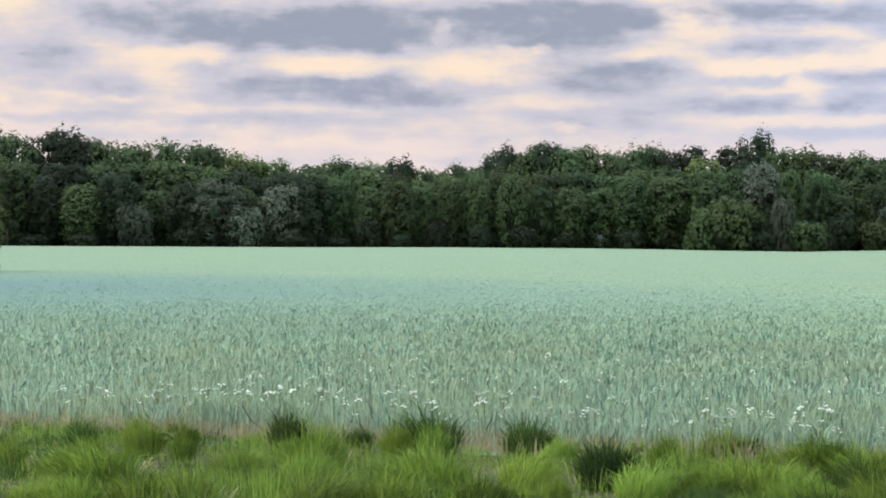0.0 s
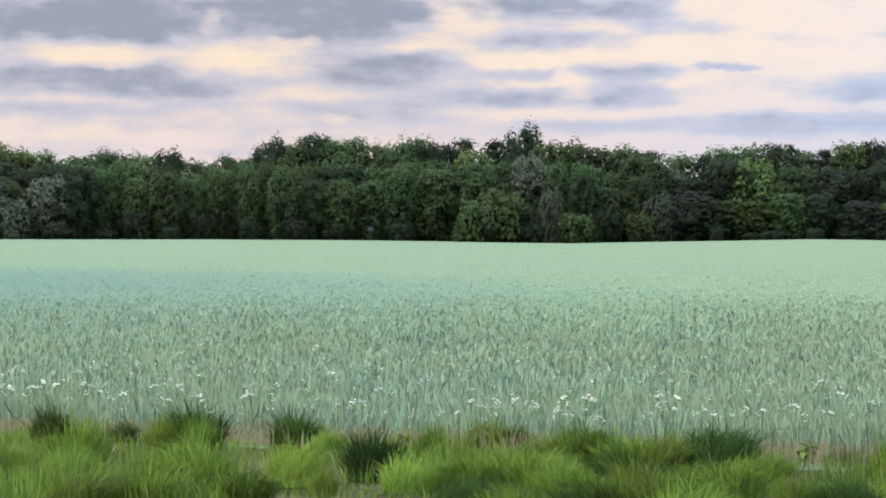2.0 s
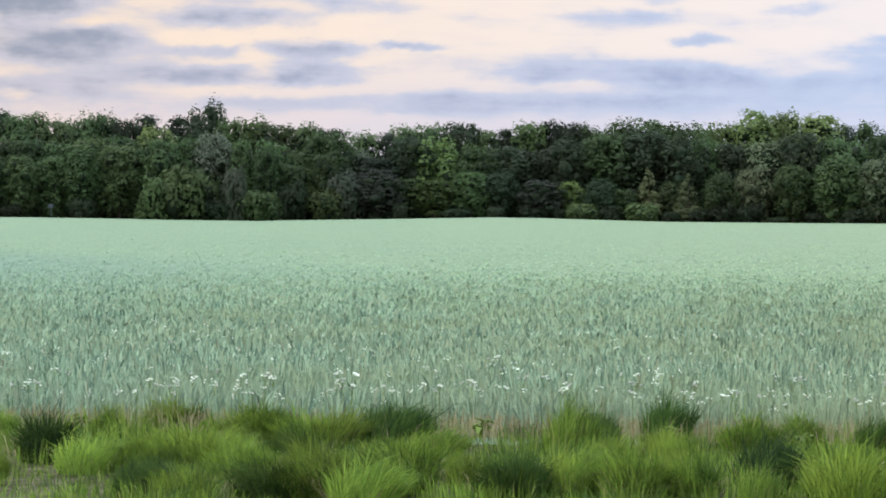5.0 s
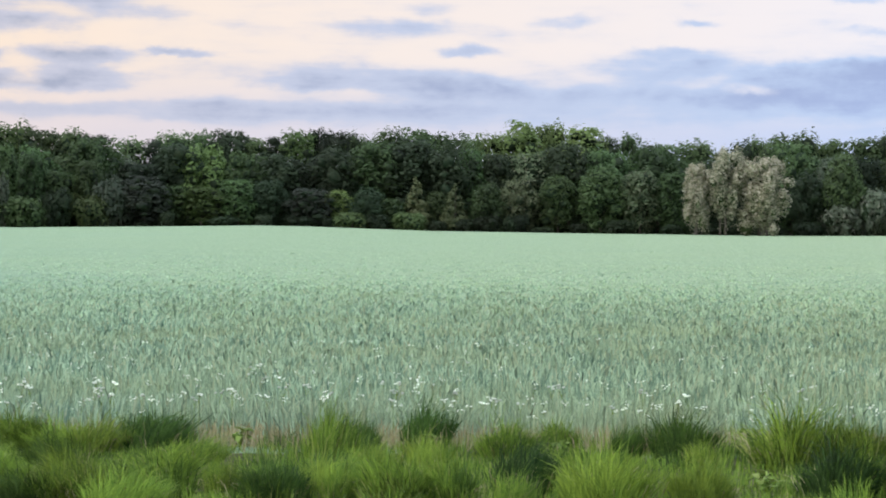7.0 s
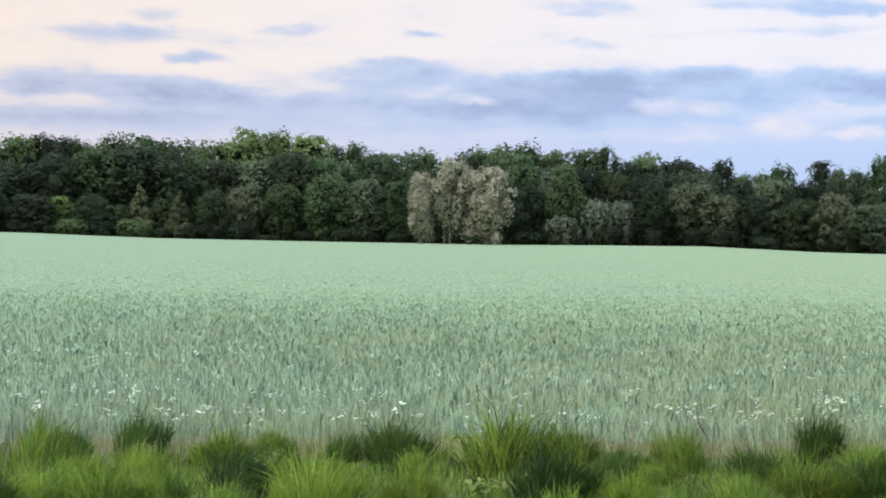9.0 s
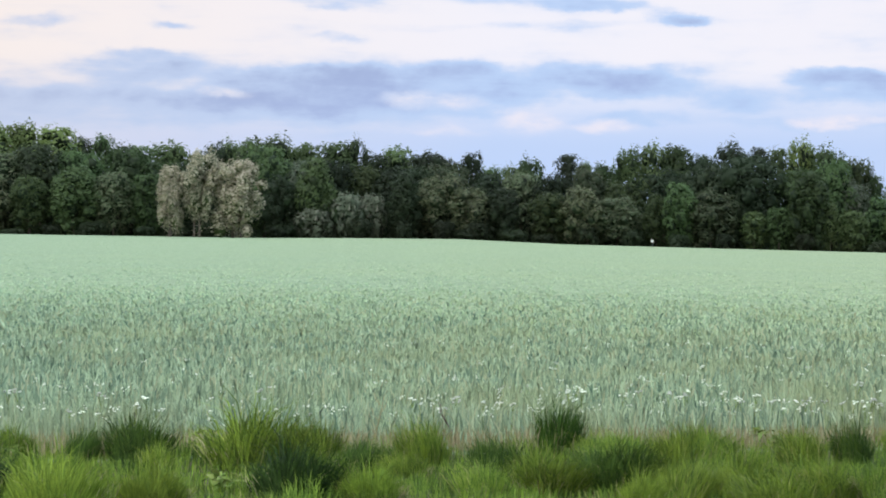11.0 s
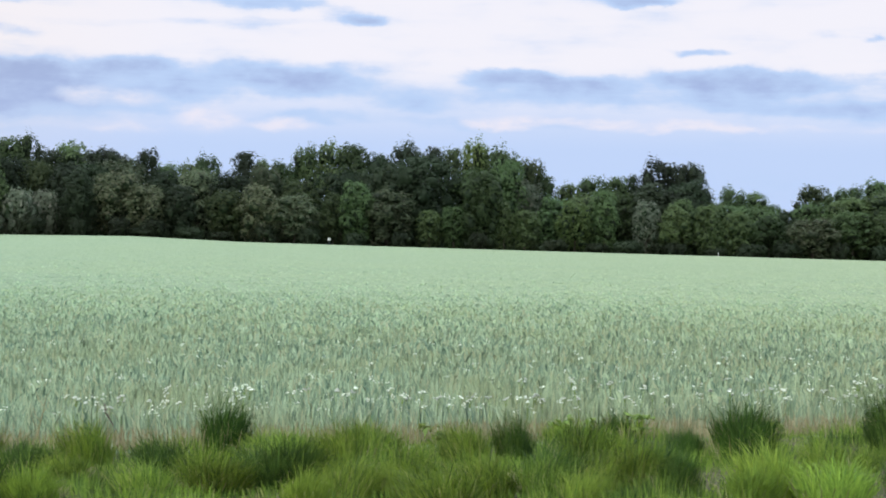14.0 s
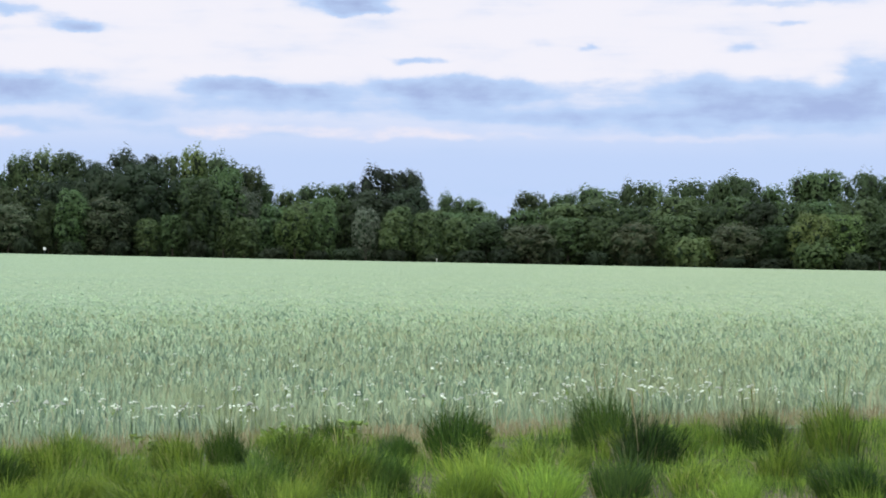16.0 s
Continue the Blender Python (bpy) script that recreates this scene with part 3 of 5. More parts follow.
def crown_lobes(kind, H, W, low, rs):
    """Rounded masses of foliage that make up a crown: centre and half axes."""
    lobes = []
    if kind == "cone":
        for k in range(16):
            s = (k + 0.5) / 16
            r = W * 0.36 * (1 - s) ** 0.8 + 0.25
            for j in range(max(1, int(4 * (1 - s)))):
                a = rs.uniform(0, 6.28)
                lobes.append((r * 0.7 * math.cos(a), r * 0.7 * math.sin(a), H * (low + (0.95 - low) * s), r * 0.62, r * 0.62, H * 0.055 + r * 0.2))
    elif kind == "layered":
        for k in range(22):
            a, s = 2.4 * k + rs.uniform(-0.6, 0.6), low + (0.94 - low) * (k + rs.random()) / 22
            reach = W * 0.33 * rs.uniform(0.45, 1.0) * (1.0 if s < 0.8 else 0.6)
            rr = W * rs.uniform(0.15, 0.23)
            lobes.append((reach * math.cos(a), reach * math.sin(a), H * s - rr * 0.4, rr, rr, rr * 0.62))
        lobes.append((0, 0, H * 0.66, W * 0.16, W * 0.16, H * 0.26))
        lobes.append((0, 0, H * 0.93, W * 0.22, W * 0.22, H * 0.07))
    else:
        n, big = {"round": (46, 0.185), "tall": (44, 0.195), "shrub": (22, 0.20), "bloom": (36, 0.135), "crowned": (36, 0.195)}[kind]
        for k in range(n):
            s = (k + rs.uniform(0.1, 0.9)) / n
            z = low + (0.93 - low) * s ** 0.85
            mid, up = {"tall": (0.50, 0.50), "crowned": (0.66, 0.34), "bloom": (0.55, 0.45)}.get(kind, (0.54, 0.45))
            env = math.sqrt(max(0.03, 1 - ((z - mid) / up) ** 2.1)) if z > mid else {"crowned": 0.55 + 0.45 * z / mid, "bloom": 0.58 + 0.42 * z / mid}.get(kind, 0.72 + 0.28 * z / mid)
            a = 2.4 * k + rs.uniform(-0.5, 0.5)
            rr = W * big * rs.uniform(0.6, 1.3) * (0.65 + 0.35 * env)
            reach = max(0.0, W * 0.5 * env * (rs.uniform(0.45, 1.25) if kind == "bloom" else rs.uniform(0.72, 1.15)) - rr * 0.6)
            lobes.append((reach * math.cos(a), reach * math.sin(a), min(H * z, H - rr * 1.2), rr, rr, rr * rs.uniform(1.0, 1.7)))
        lobes.append((0, 0, H * 0.5, W * 0.28, W * 0.28, H * 0.38))
        lobes.append((W * rs.uniform(-0.1, 0.1), W * rs.uniform(-0.1, 0.1), H * 0.91, W * 0.13, W * 0.13, H * 0.09))
    return lobes


def crown_mesh(kind, H, W, low, leaves, size, seed):
    """Many small leaf sprays over the lobes; each one a bent pair of triangles."""
    rs, rn = random.Random(seed), np.random.default_rng(seed)
    lobes = np.array(crown_lobes(kind, H, W, low, rs))
    area = (lobes[:, 3] * lobes[:, 5])
    pick = rn.choice(len(lobes), leaves, p=area / area.sum())
    d = rn.normal(size=(leaves, 3))
    d[:, 2] = np.abs(d[:, 2]) * np.where(rn.random(leaves) < 0.80, 1, -1)
    d /= np.linalg.norm(d, axis=1)[:, None]
    c, ax = lobes[pick, :3], lobes[pick, 3:]
    rad = rn.uniform(*((0.86, 1.06) if kind != "bloom" else (0.60, 1.20)), (leaves, 1))
    ph = rn.uniform(0, 6.28, (len(lobes), 3))[pick]
    rad *= (1 + 0.15 * np.sin(3.1 * d[:, :1] + 2.0 * d[:, 2:] + ph[:, :1]) + 0.12 * np.sin(5.3 * d[:, 1:2] - 3.0 * d[:, 2:] + ph[:, 1:2]) + 0.08 * np.sin(8.0 * d[:, :1] + 6.0 * d[:, 1:2] + ph[:, 2:]))
    p = c + d * ax * rad + rn.normal(0, 0.03, (leaves, 3)) * ax
    # thin out what lies deep inside another lobe
    inside = np.zeros(leaves, bool)
    for q in range(len(lobes)):
        inside |= (np.linalg.norm((p - lobes[q, :3]) / lobes[q, 3:], axis=1) < 0.6)
    p, d = p[~inside], d[~inside]
    n = len(p)
    nrm = d + (0, 0, 0.15) + rn.normal(0, 0.20, (n, 3))
    nrm /= np.linalg.norm(nrm, axis=1)[:, None]
    t = np.cross(nrm, rn.normal(size=(n, 3)))
    t /= np.linalg.norm(t, axis=1)[:, None] + 1e-9
    b = np.cross(nrm, t)
    s = (size * rn.uniform(0.6, 1.5, n))[:, None]
    v = np.stack([p - t * s, p + t * s * 0.8 - b * s * 0.3, p + b * s * 0.95], 1).reshape(-1, 3)
    o = np.arange(n)[:, None] * 3
    f = o + [0, 1, 2]
    hub = p * (1, 1, 0) / (W * 0.5) + (0, 0, 0.35) + (p[:, 2:] / H - 0.55) * (0, 0, 1.9)
    nn = 1.0 * d + 0.55 * hub + rn.normal(0, 0.12, (n, 3))
    nn /= np.linalg.norm(nn, axis=1)[:, None]
    return soft_normals(mesh_np("crown", v, f, shade_leaf), np.repeat(nn, 3, 0)), lobes


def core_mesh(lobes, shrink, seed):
    """Rough low lumps within the leaf sprays, coloured darker for the shade inside a crown."""
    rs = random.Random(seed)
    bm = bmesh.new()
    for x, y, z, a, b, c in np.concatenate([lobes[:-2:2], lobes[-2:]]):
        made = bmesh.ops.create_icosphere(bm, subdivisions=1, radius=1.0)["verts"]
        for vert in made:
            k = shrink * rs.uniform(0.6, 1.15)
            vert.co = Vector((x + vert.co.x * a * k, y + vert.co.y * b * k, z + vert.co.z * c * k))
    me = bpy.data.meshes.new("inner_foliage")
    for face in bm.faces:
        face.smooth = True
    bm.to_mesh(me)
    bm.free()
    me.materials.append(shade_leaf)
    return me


FORMS = {   # crown form, height, width, crown foot, leaf sprays, spray size, trunk radius, stems
    "round": ("round", 18, 11, 0.05, 5600, 0.35, 0.28, 1),
    "tall": ("tall", 19, 9.5, 0.04, 5400, 0.34, 0.28, 1),
    "crowned": ("crowned", 20, 11, 0.14, 5400, 0.35, 0.28, 1),
    "layered": ("layered", 20, 11, 0.35, 4400, 0.28, 0.25, 1),
    "cone": ("cone", 10, 5.5, 0.08, 3000, 0.27, 0.14, 1),
    "shrub": ("shrub", 5, 6.5, 0.03, 2800, 0.29, 0.08, 3),
    "bloom": ("bloom", 14, 8.5, 0.26, 14000, 0.235, 0.22, 2),
}
SHAPES = {}
for form, (kind, H, W, low, leaves, size, rad, stems) in FORMS.items():
    SHAPES[form] = []
    for k in range({"round": 5, "tall": 4, "crowned": 3, "layered": 3, "cone": 2, "shrub": 4, "bloom": 3}[form]):
        seed = 100 * len(SHAPES) + k
        if form == "bloom":
            low = (0.16, 0.24, 0.06)[k]
        crown, lobes = crown_mesh(kind, H, W, low, leaves, size, seed)
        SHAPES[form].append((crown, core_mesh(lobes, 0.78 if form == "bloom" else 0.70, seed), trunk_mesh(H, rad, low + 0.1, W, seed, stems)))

LOOKS = {   # kind: forms, name, label, category
    "b": (("round", "tall", "round"), "tree", "broadleaf tree in full mid-green leaf at the wood's edge", "tree"),
    "d": (("round", "tall", "crowned"), "tree", "dark green broadleaf tree deep in the wood", "tree"),
    "l": (("tall", "round"), "tree", "broadleaf tree in fresh light green leaf", "tree"),
    "o": (("round",), "tree", "olive-green broadleaf tree with dull leaves", "tree"),
    "p": (("round", "crowned"), "tree", "silvery green tree with pale blossom on its outer leaves", "tree"),
    "u": (("round", "tall"), "tree", "dull brownish-green tree at the wood's edge", "tree"),
    "r": (("layered", "crowned"), "pine_tree", "dark pine with layered crown standing above the wood", "tree"),
    "e": (("round",), "tree", "tall dark tree that stands out above the wood", "tree"),
    "c": (("cone",), "tree", "young cone-shaped olive-green tree before the wood", "tree"),
    "s": (("shrub",), "shrub", "green shrub at the foot of the wood, shade put into its dark colour", "shrub"),
    "m": (("shrub",), "shrub", "yellow-green shrub at the edge of the wheat", "shrub"),
    "k": (("cone",), "shrub", "narrow upright yellow-green shrub at the field's edge", "shrub"),
    "L": (("bloom",), "locust_tree", "locust tree covered in cream blossom, standing in the field", "tree"),
}
MADE = {}
deck_rng = random.Random(11)


def plant(kind, b, dist, height_m, width_m, group):
    forms, name, label, category = LOOKS[kind]
    form = forms[deck_rng.randrange(len(forms))]
    if group == "trees along the wood's edge" and kind in "bd":
        form, height_m, width_m = "tall", height_m * deck_rng.uniform(0.95, 1.25), width_m * deck_rng.uniform(0.75, 0.95)
    if kind == "p" and height_m < 9:
        form = "shrub"
    k = deck_rng.randrange(len(SHAPES[form]))
    if kind == "L":
        k = sum(key[0] == "L" for key in MADE) % 3
    H, W = FORMS[form][1:3]
    if kind == "s":
        height_m, width_m = height_m * deck_rng.uniform(0.4, 0.95), width_m * deck_rng.uniform(0.4, 0.75)
    x, y = polar_xy(b, dist)
    m = Matrix.LocRotScale((x, y, float(ground_z(x, y)) - 0.05), Euler((0, 0, deck_rng.uniform(0, 6.28))), (width_m / W, width_m / W, height_m / H))
    key = (kind, form, k, group)
    if key in MADE:
        first = MADE[key].scale
        return copy_thing(MADE[key], m @ Matrix.Diagonal((1 / first.x, 1 / first.y, 1 / first.z, 1)))
    ob = new(name)
    tagged(ob, label, category, group=group)
    crown, core, trunk = SHAPES[form][k]
    c = part("crown", crown, ob)
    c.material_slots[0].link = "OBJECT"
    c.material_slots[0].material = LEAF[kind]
    inner = part("inner_foliage", core, ob, "inner leaves, the crown's shade put into their darker green")
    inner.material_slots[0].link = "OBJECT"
    # a deeper leaf green paints in the shade within the crown
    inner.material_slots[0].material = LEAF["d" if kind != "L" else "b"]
    part("trunk", trunk, ob, "grey-brown trunk with limbs")
    ob.matrix_basis = m
    MADE[key] = ob
    return ob


# Trees by bearing (degrees), height and spread (metres), row by row from the wood's inside to its edge.
BACK_A_1 = [
    ("b", -12.0, 22.0, 11.9), ("d", -10.8, 23.0, 12.8), ("d", -10.0, 21.4, 10.2), ("b", -9.5, 20.5, 9.4), ("b", -9.0, 19.5, 9.4),
    ("b", -8.5, 20.2, 7.7), ("b", -7.8, 20.4, 8.5), ("b", -7.1, 20.2, 10.2), ("b", -6.6, 19.8, 8.5), ("l", -5.9, 18.6, 9.4),
    ("l", -5.5, 17.2, 8.5), ("l", -5.0, 17.0, 9.4), ("l", -4.6, 16.7, 6.8), ("b", -3.8, 16.2, 9.4), ("b", -3.2, 16.8, 8.5),
    ("d", -2.7, 17.2, 9.4), ("b", -2.3, 16.0, 8.5), ("b", -1.8, 16.6, 9.4), ("d", -1.2, 17.4, 8.5), ("b", -0.5, 15.2, 8.5),
    ("b", -0.1, 14.8, 7.7),
]
BACK_A_2 = [
    ("b", 0.4, 16.6, 7.7), ("b", 1.0, 15.9, 7.7), ("d", 1.6, 19.3, 8.5), ("d", 1.9, 19.7, 7.7), ("b", 2.3, 19.0, 8.5),
    ("d", 2.9, 21.1, 9.4), ("b", 3.4, 19.9, 10.2), ("b", 4.0, 20.0, 10.2), ("b", 4.7, 19.1, 9.4), ("b", 5.3, 20.0, 10.2),
    ("b", 5.8, 20.6, 8.5), ("d", 6.4, 19.3, 9.4), ("r", 7.1, 20.8, 10.2), ("r", 7.9, 20.7, 9.4), ("e", 8.7, 23.0, 10.6),
    ("b", 9.3, 19.9, 7.7), ("l", 9.8, 19.9, 11.9), ("b", 10.6, 19.2, 11.9), ("b", 11.4, 18.5, 10.2), ("r", 11.9, 18.4, 8.5),
]
BACK_B = [
    ("b", 11.5, 18.6, 8.5), ("r", 12.3, 18.3, 7.7), ("b", 13.0, 17.2, 9.4), ("r", 13.8, 17.3, 8.5), ("b", 14.4, 18.4, 9.4),
    ("b", 15.1, 18.2, 8.5), ("d", 15.8, 18.8, 10.2), ("b", 16.5, 17.1, 9.4), ("r", 17.1, 17.8, 7.7), ("l", 17.8, 18.8, 9.4),
    ("r", 18.3, 19.4, 7.7), ("r", 19.0, 19.0, 11.1), ("b", 19.6, 18.3, 8.5), ("b", 20.3, 19.4, 9.4), ("b", 21.2, 19.8, 13.6),
    ("b", 22.0, 19.3, 10.2), ("b", 22.6, 18.6, 8.5), ("l", 23.2, 19.4, 10.2), ("l", 24.1, 21.6, 11.9),
]
BACK_C = [
    ("l", 24.7, 21.5, 10.2), ("l", 25.7, 21.1, 13.6), ("d", 26.5, 19.0, 8.5), ("b", 27.1, 19.8, 6.0), ("d", 27.7, 17.7, 8.5),
    ("b", 28.2, 17.8, 11.9), ("b", 29.0, 18.1, 10.2), ("d", 30.3, 18.2, 10.2), ("b", 30.8, 18.7, 8.5), ("b", 31.6, 19.9, 13.6),
    ("b", 32.3, 18.2, 8.5), ("b", 32.7, 18.8, 6.8), ("b", 33.5, 19.0, 10.2), ("b", 34.1, 19.7, 6.1), ("d", 34.8, 16.7, 8.5),
    ("b", 35.3, 17.9, 10.2), ("r", 36.0, 16.9, 10.2), ("b", 36.6, 15.4, 8.5),
]
BACK_D = [
    ("r", 36.4, 16.9, 8.8), ("d", 37.4, 17.3, 5.9), ("b", 37.9, 14.7, 7.3), ("b", 38.6, 15.0, 5.9), ("b", 39.0, 16.7, 7.0),
    ("r", 40.1, 18.3, 9.7), ("b", 40.7, 16.2, 7.3), ("b", 41.2, 16.1, 7.3), ("b", 41.8, 19.5, 6.2), ("b", 42.5, 20.2, 8.1),
    ("b", 43.1, 20.4, 8.1), ("d", 43.8, 18.6, 8.1), ("r", 44.6, 20.5, 8.2), ("r", 45.4, 20.5, 7.3), ("b", 45.9, 20.1, 5.9),
    ("l", 46.6, 21.7, 7.3), ("b", 47.3, 20.3, 9.5), ("b", 48.1, 18.2, 7.3), ("b", 48.5, 15.7, 5.3), ("b", 49.2, 13.7, 5.9),
    ("b", 49.9, 15.0, 8.1), ("b", 50.6, 15.3, 6.6), ("r", 51.0, 16.0, 5.9), ("r", 51.8, 18.8, 9.7), ("r", 52.5, 18.4, 8.8),
]
BACK_E = [
    ("b", 53.8, 13.6, 7.3), ("b", 54.4, 13.0, 6.7), ("b", 54.9, 10.4, 5.9), ("b", 56.0, 14.6, 8.2), ("b", 56.5, 12.9, 5.0),
    ("b", 57.0, 14.4, 8.1), ("b", 57.9, 15.6, 9.7), ("b", 58.9, 16.8, 7.3), ("b", 59.4, 16.8, 6.5), ("b", 60.4, 17.4, 10.3),
    ("b", 61.3, 17.5, 7.3), ("b", 61.8, 18.7, 11.2), ("b", 62.8, 16.6, 6.7), ("b", 63.7, 19.0, 7.9), ("b", 64.2, 19.7, 10.3),
    ("b", 65.3, 19.5, 9.7), ("b", 66.0, 17.4, 8.8),
]
MID_A_1 = [
    ("b", -11.8, 15.8, 10.7), ("d", -10.6, 15.4, 10.7), ("b", -9.5, 15.3, 10.7), ("b", -8.6, 15.6, 9.4), ("b", -7.7, 16.2, 10.7),
    ("b", -6.7, 15.2, 10.7), ("d", -5.6, 14.2, 10.7), ("d", -4.5, 14.2, 9.4), ("b", -3.6, 14.0, 9.4), ("b", -2.8, 14.3, 8.0),
    ("b", -2.1, 14.3, 8.0), ("b", -1.3, 13.8, 8.0), ("b", -0.6, 12.9, 8.0), ("b", 0.2, 13.6, 8.0), ("b", 0.9, 14.4, 8.0),
]
MID_A_2 = [
    ("b", 1.7, 14.4, 8.0), ("b", 2.5, 14.1, 8.0), ("b", 3.2, 14.6, 8.8), ("b", 3.9, 14.6, 8.8), ("b", 4.7, 14.0, 8.8),
    ("b", 5.5, 15.1, 9.4), ("b", 6.3, 15.4, 10.0), ("l", 7.3, 17.3, 8.8), ("b", 8.1, 15.5, 8.0), ("p", 8.8, 16.4, 8.0),
    ("d", 9.7, 13.7, 6.7), ("b", 10.5, 14.8, 7.4), ("b", 11.1, 12.1, 9.4), ("b", 12.0, 15.2, 9.4),
]
MID_B = [
    ("b", 11.3, 13.2, 8.8), ("b", 12.1, 16.6, 9.4), ("p", 12.8, 12.8, 8.0), ("d", 13.5, 11.9, 10.7), ("d", 14.4, 15.7, 10.2),
    ("l", 15.1, 15.1, 10.7), ("b", 16.3, 13.7, 8.8), ("d", 17.1, 13.7, 9.9), ("d", 17.9, 12.8, 10.7), ("d", 18.9, 14.9, 9.9),
    ("b", 20.0, 16.4, 10.7), ("d", 20.9, 17.3, 13.4), ("d", 22.0, 15.8, 11.2), ("b", 22.6, 15.6, 7.2), ("d", 23.4, 15.0, 8.0),
    ("d", 24.3, 14.3, 8.8),
]
MID_C = [
    ("o", 24.3, 15.1, 10.7), ("d", 25.4, 17.0, 9.4), ("b", 26.5, 15.8, 11.2), ("b", 27.9, 16.4, 11.2), ("d", 29.4, 14.3, 9.4),
    ("d", 30.5, 13.4, 9.4), ("b", 31.6, 17.7, 11.2), ("p", 32.7, 14.9, 7.5), ("d", 33.5, 14.5, 8.0), ("b", 34.4, 13.8, 7.5),
    ("d", 35.2, 13.4, 8.0), ("d", 35.9, 13.5, 8.0), ("o", 36.7, 14.1, 12.0),
]
MID_D = [
    ("d", 37.9, 12.6, 8.0), ("o", 38.8, 13.4, 8.0), ("d", 39.6, 12.8, 8.0), ("o", 40.7, 14.5, 8.0), ("b", 41.6, 12.2, 7.5),
    ("d", 42.8, 14.3, 8.8), ("d", 43.7, 14.5, 8.8), ("d", 44.4, 15.7, 9.4), ("d", 45.2, 17.7, 12.0), ("b", 46.7, 15.4, 10.7),
    ("b", 47.5, 17.0, 8.0), ("p", 48.0, 13.2, 5.9), ("b", 48.9, 10.2, 8.0), ("b", 49.7, 10.9, 8.0), ("b", 50.6, 11.8, 8.0),
    ("d", 51.5, 13.5, 9.4), ("d", 52.6, 14.2, 8.8),
]
MID_E = [
    ("d", 52.4, 12.1, 9.4), ("b", 53.2, 10.3, 8.0), ("b", 53.8, 9.8, 8.0), ("b", 54.6, 9.2, 8.0), ("d", 55.4, 9.1, 6.7),
    ("b", 56.0, 10.5, 8.0), ("b", 57.0, 11.7, 9.4), ("b", 57.9, 12.8, 11.2), ("b", 58.9, 11.5, 8.8), ("b", 60.1, 13.5, 12.0),
    ("b", 61.1, 12.1, 8.0), ("b", 61.8, 13.5, 9.4), ("d", 62.5, 12.7, 8.0), ("b", 63.4, 12.8, 8.8), ("b", 64.1, 13.1, 10.2),
    ("b", 65.1, 13.6, 10.7), ("b", 66.0, 12.8, 9.4),
]
FRONT_A_1 = [
    ("b", -12.1, 12.1, 8.2), ("d", -11.1, 11.0, 8.2), ("b", -10.1, 10.5, 8.7), ("d", -9.1, 11.1, 8.7), ("b", -8.2, 10.1, 8.7),
    ("d", -7.3, 10.7, 8.2), ("p", -6.4, 12.1, 10.7), ("b", -5.5, 9.8, 7.0), ("p", -4.5, 11.4, 7.7), ("d", -3.6, 10.6, 8.2),
    ("b", -2.9, 10.9, 7.0), ("b", -2.1, 10.4, 7.7), ("b", -1.3, 10.6, 7.7), ("b", -0.6, 10.4, 7.0),
]
FRONT_A_2 = [
    ("b", 0.2, 10.6, 7.0), ("b", 1.0, 11.5, 7.0), ("b", 1.9, 11.0, 7.0), ("b", 2.8, 10.3, 7.0), ("b", 3.6, 10.8, 7.7),
    ("b", 4.5, 9.8, 7.0), ("b", 5.3, 11.2, 8.2), ("b", 6.3, 11.3, 9.3), ("b", 7.4, 13.9, 9.3), ("b", 9.7, 13.0, 6.1),
    ("b", 10.4, 11.0, 7.0), ("b", 11.1, 10.4, 8.2), ("b", 12.0, 10.8, 7.7),
]
FRONT_B = [
    ("b", 11.6, 8.8, 8.2), ("p", 12.5, 8.7, 8.2), ("u", 13.5, 9.3, 9.8), ("b", 14.3, 6.6, 5.8), ("l", 15.1, 7.4, 9.3),
    ("b", 16.1, 8.0, 7.7), ("d", 17.0, 7.6, 8.9), ("u", 18.1, 7.2, 8.9), ("l", 18.9, 7.1, 5.4), ("d", 19.8, 7.8, 7.7),
    ("c", 21.1, 10.2, 6.1), ("b", 20.4, 6.0, 5.1), ("c", 22.2, 9.3, 5.8), ("b", 21.7, 6.5, 5.8), ("b", 23.1, 7.6, 7.0),
    ("o", 24.0, 10.1, 7.0),
]
FRONT_C = [
    ("b", 25.1, 9.5, 7.7), ("b", 26.3, 12.5, 10.5), ("o", 27.4, 12.0, 7.5), ("b", 28.3, 9.8, 7.5), ("d", 29.8, 9.9, 8.2),
    ("d", 32.0, 9.6, 7.7), ("b", 33.0, 12.1, 8.2), ("p", 33.9, 8.2, 6.1), ("p", 34.6, 8.0, 6.1), ("d", 35.5, 10.1, 7.7),
    ("o", 36.6, 11.7, 9.3),
]
FRONT_D = [
    ("o", 37.4, 9.5, 7.7), ("d", 38.3, 8.3, 7.0), ("b", 39.6, 9.4, 7.7), ("o", 40.5, 10.5, 7.7), ("o", 41.5, 9.1, 8.9),
    ("b", 42.6, 9.3, 7.0), ("b", 43.2, 10.4, 7.7), ("o", 44.1, 10.6, 9.8), ("b", 45.3, 5.9, 6.1), ("b", 46.0, 6.6, 6.1),
    ("b", 46.8, 12.8, 9.1), ("b", 47.4, 7.7, 4.7), ("b", 48.0, 7.8, 6.5), ("l", 49.4, 9.2, 6.5), ("b", 50.2, 10.5, 7.0),
    ("p", 51.4, 9.9, 5.1), ("b", 52.4, 8.4, 6.5),
]
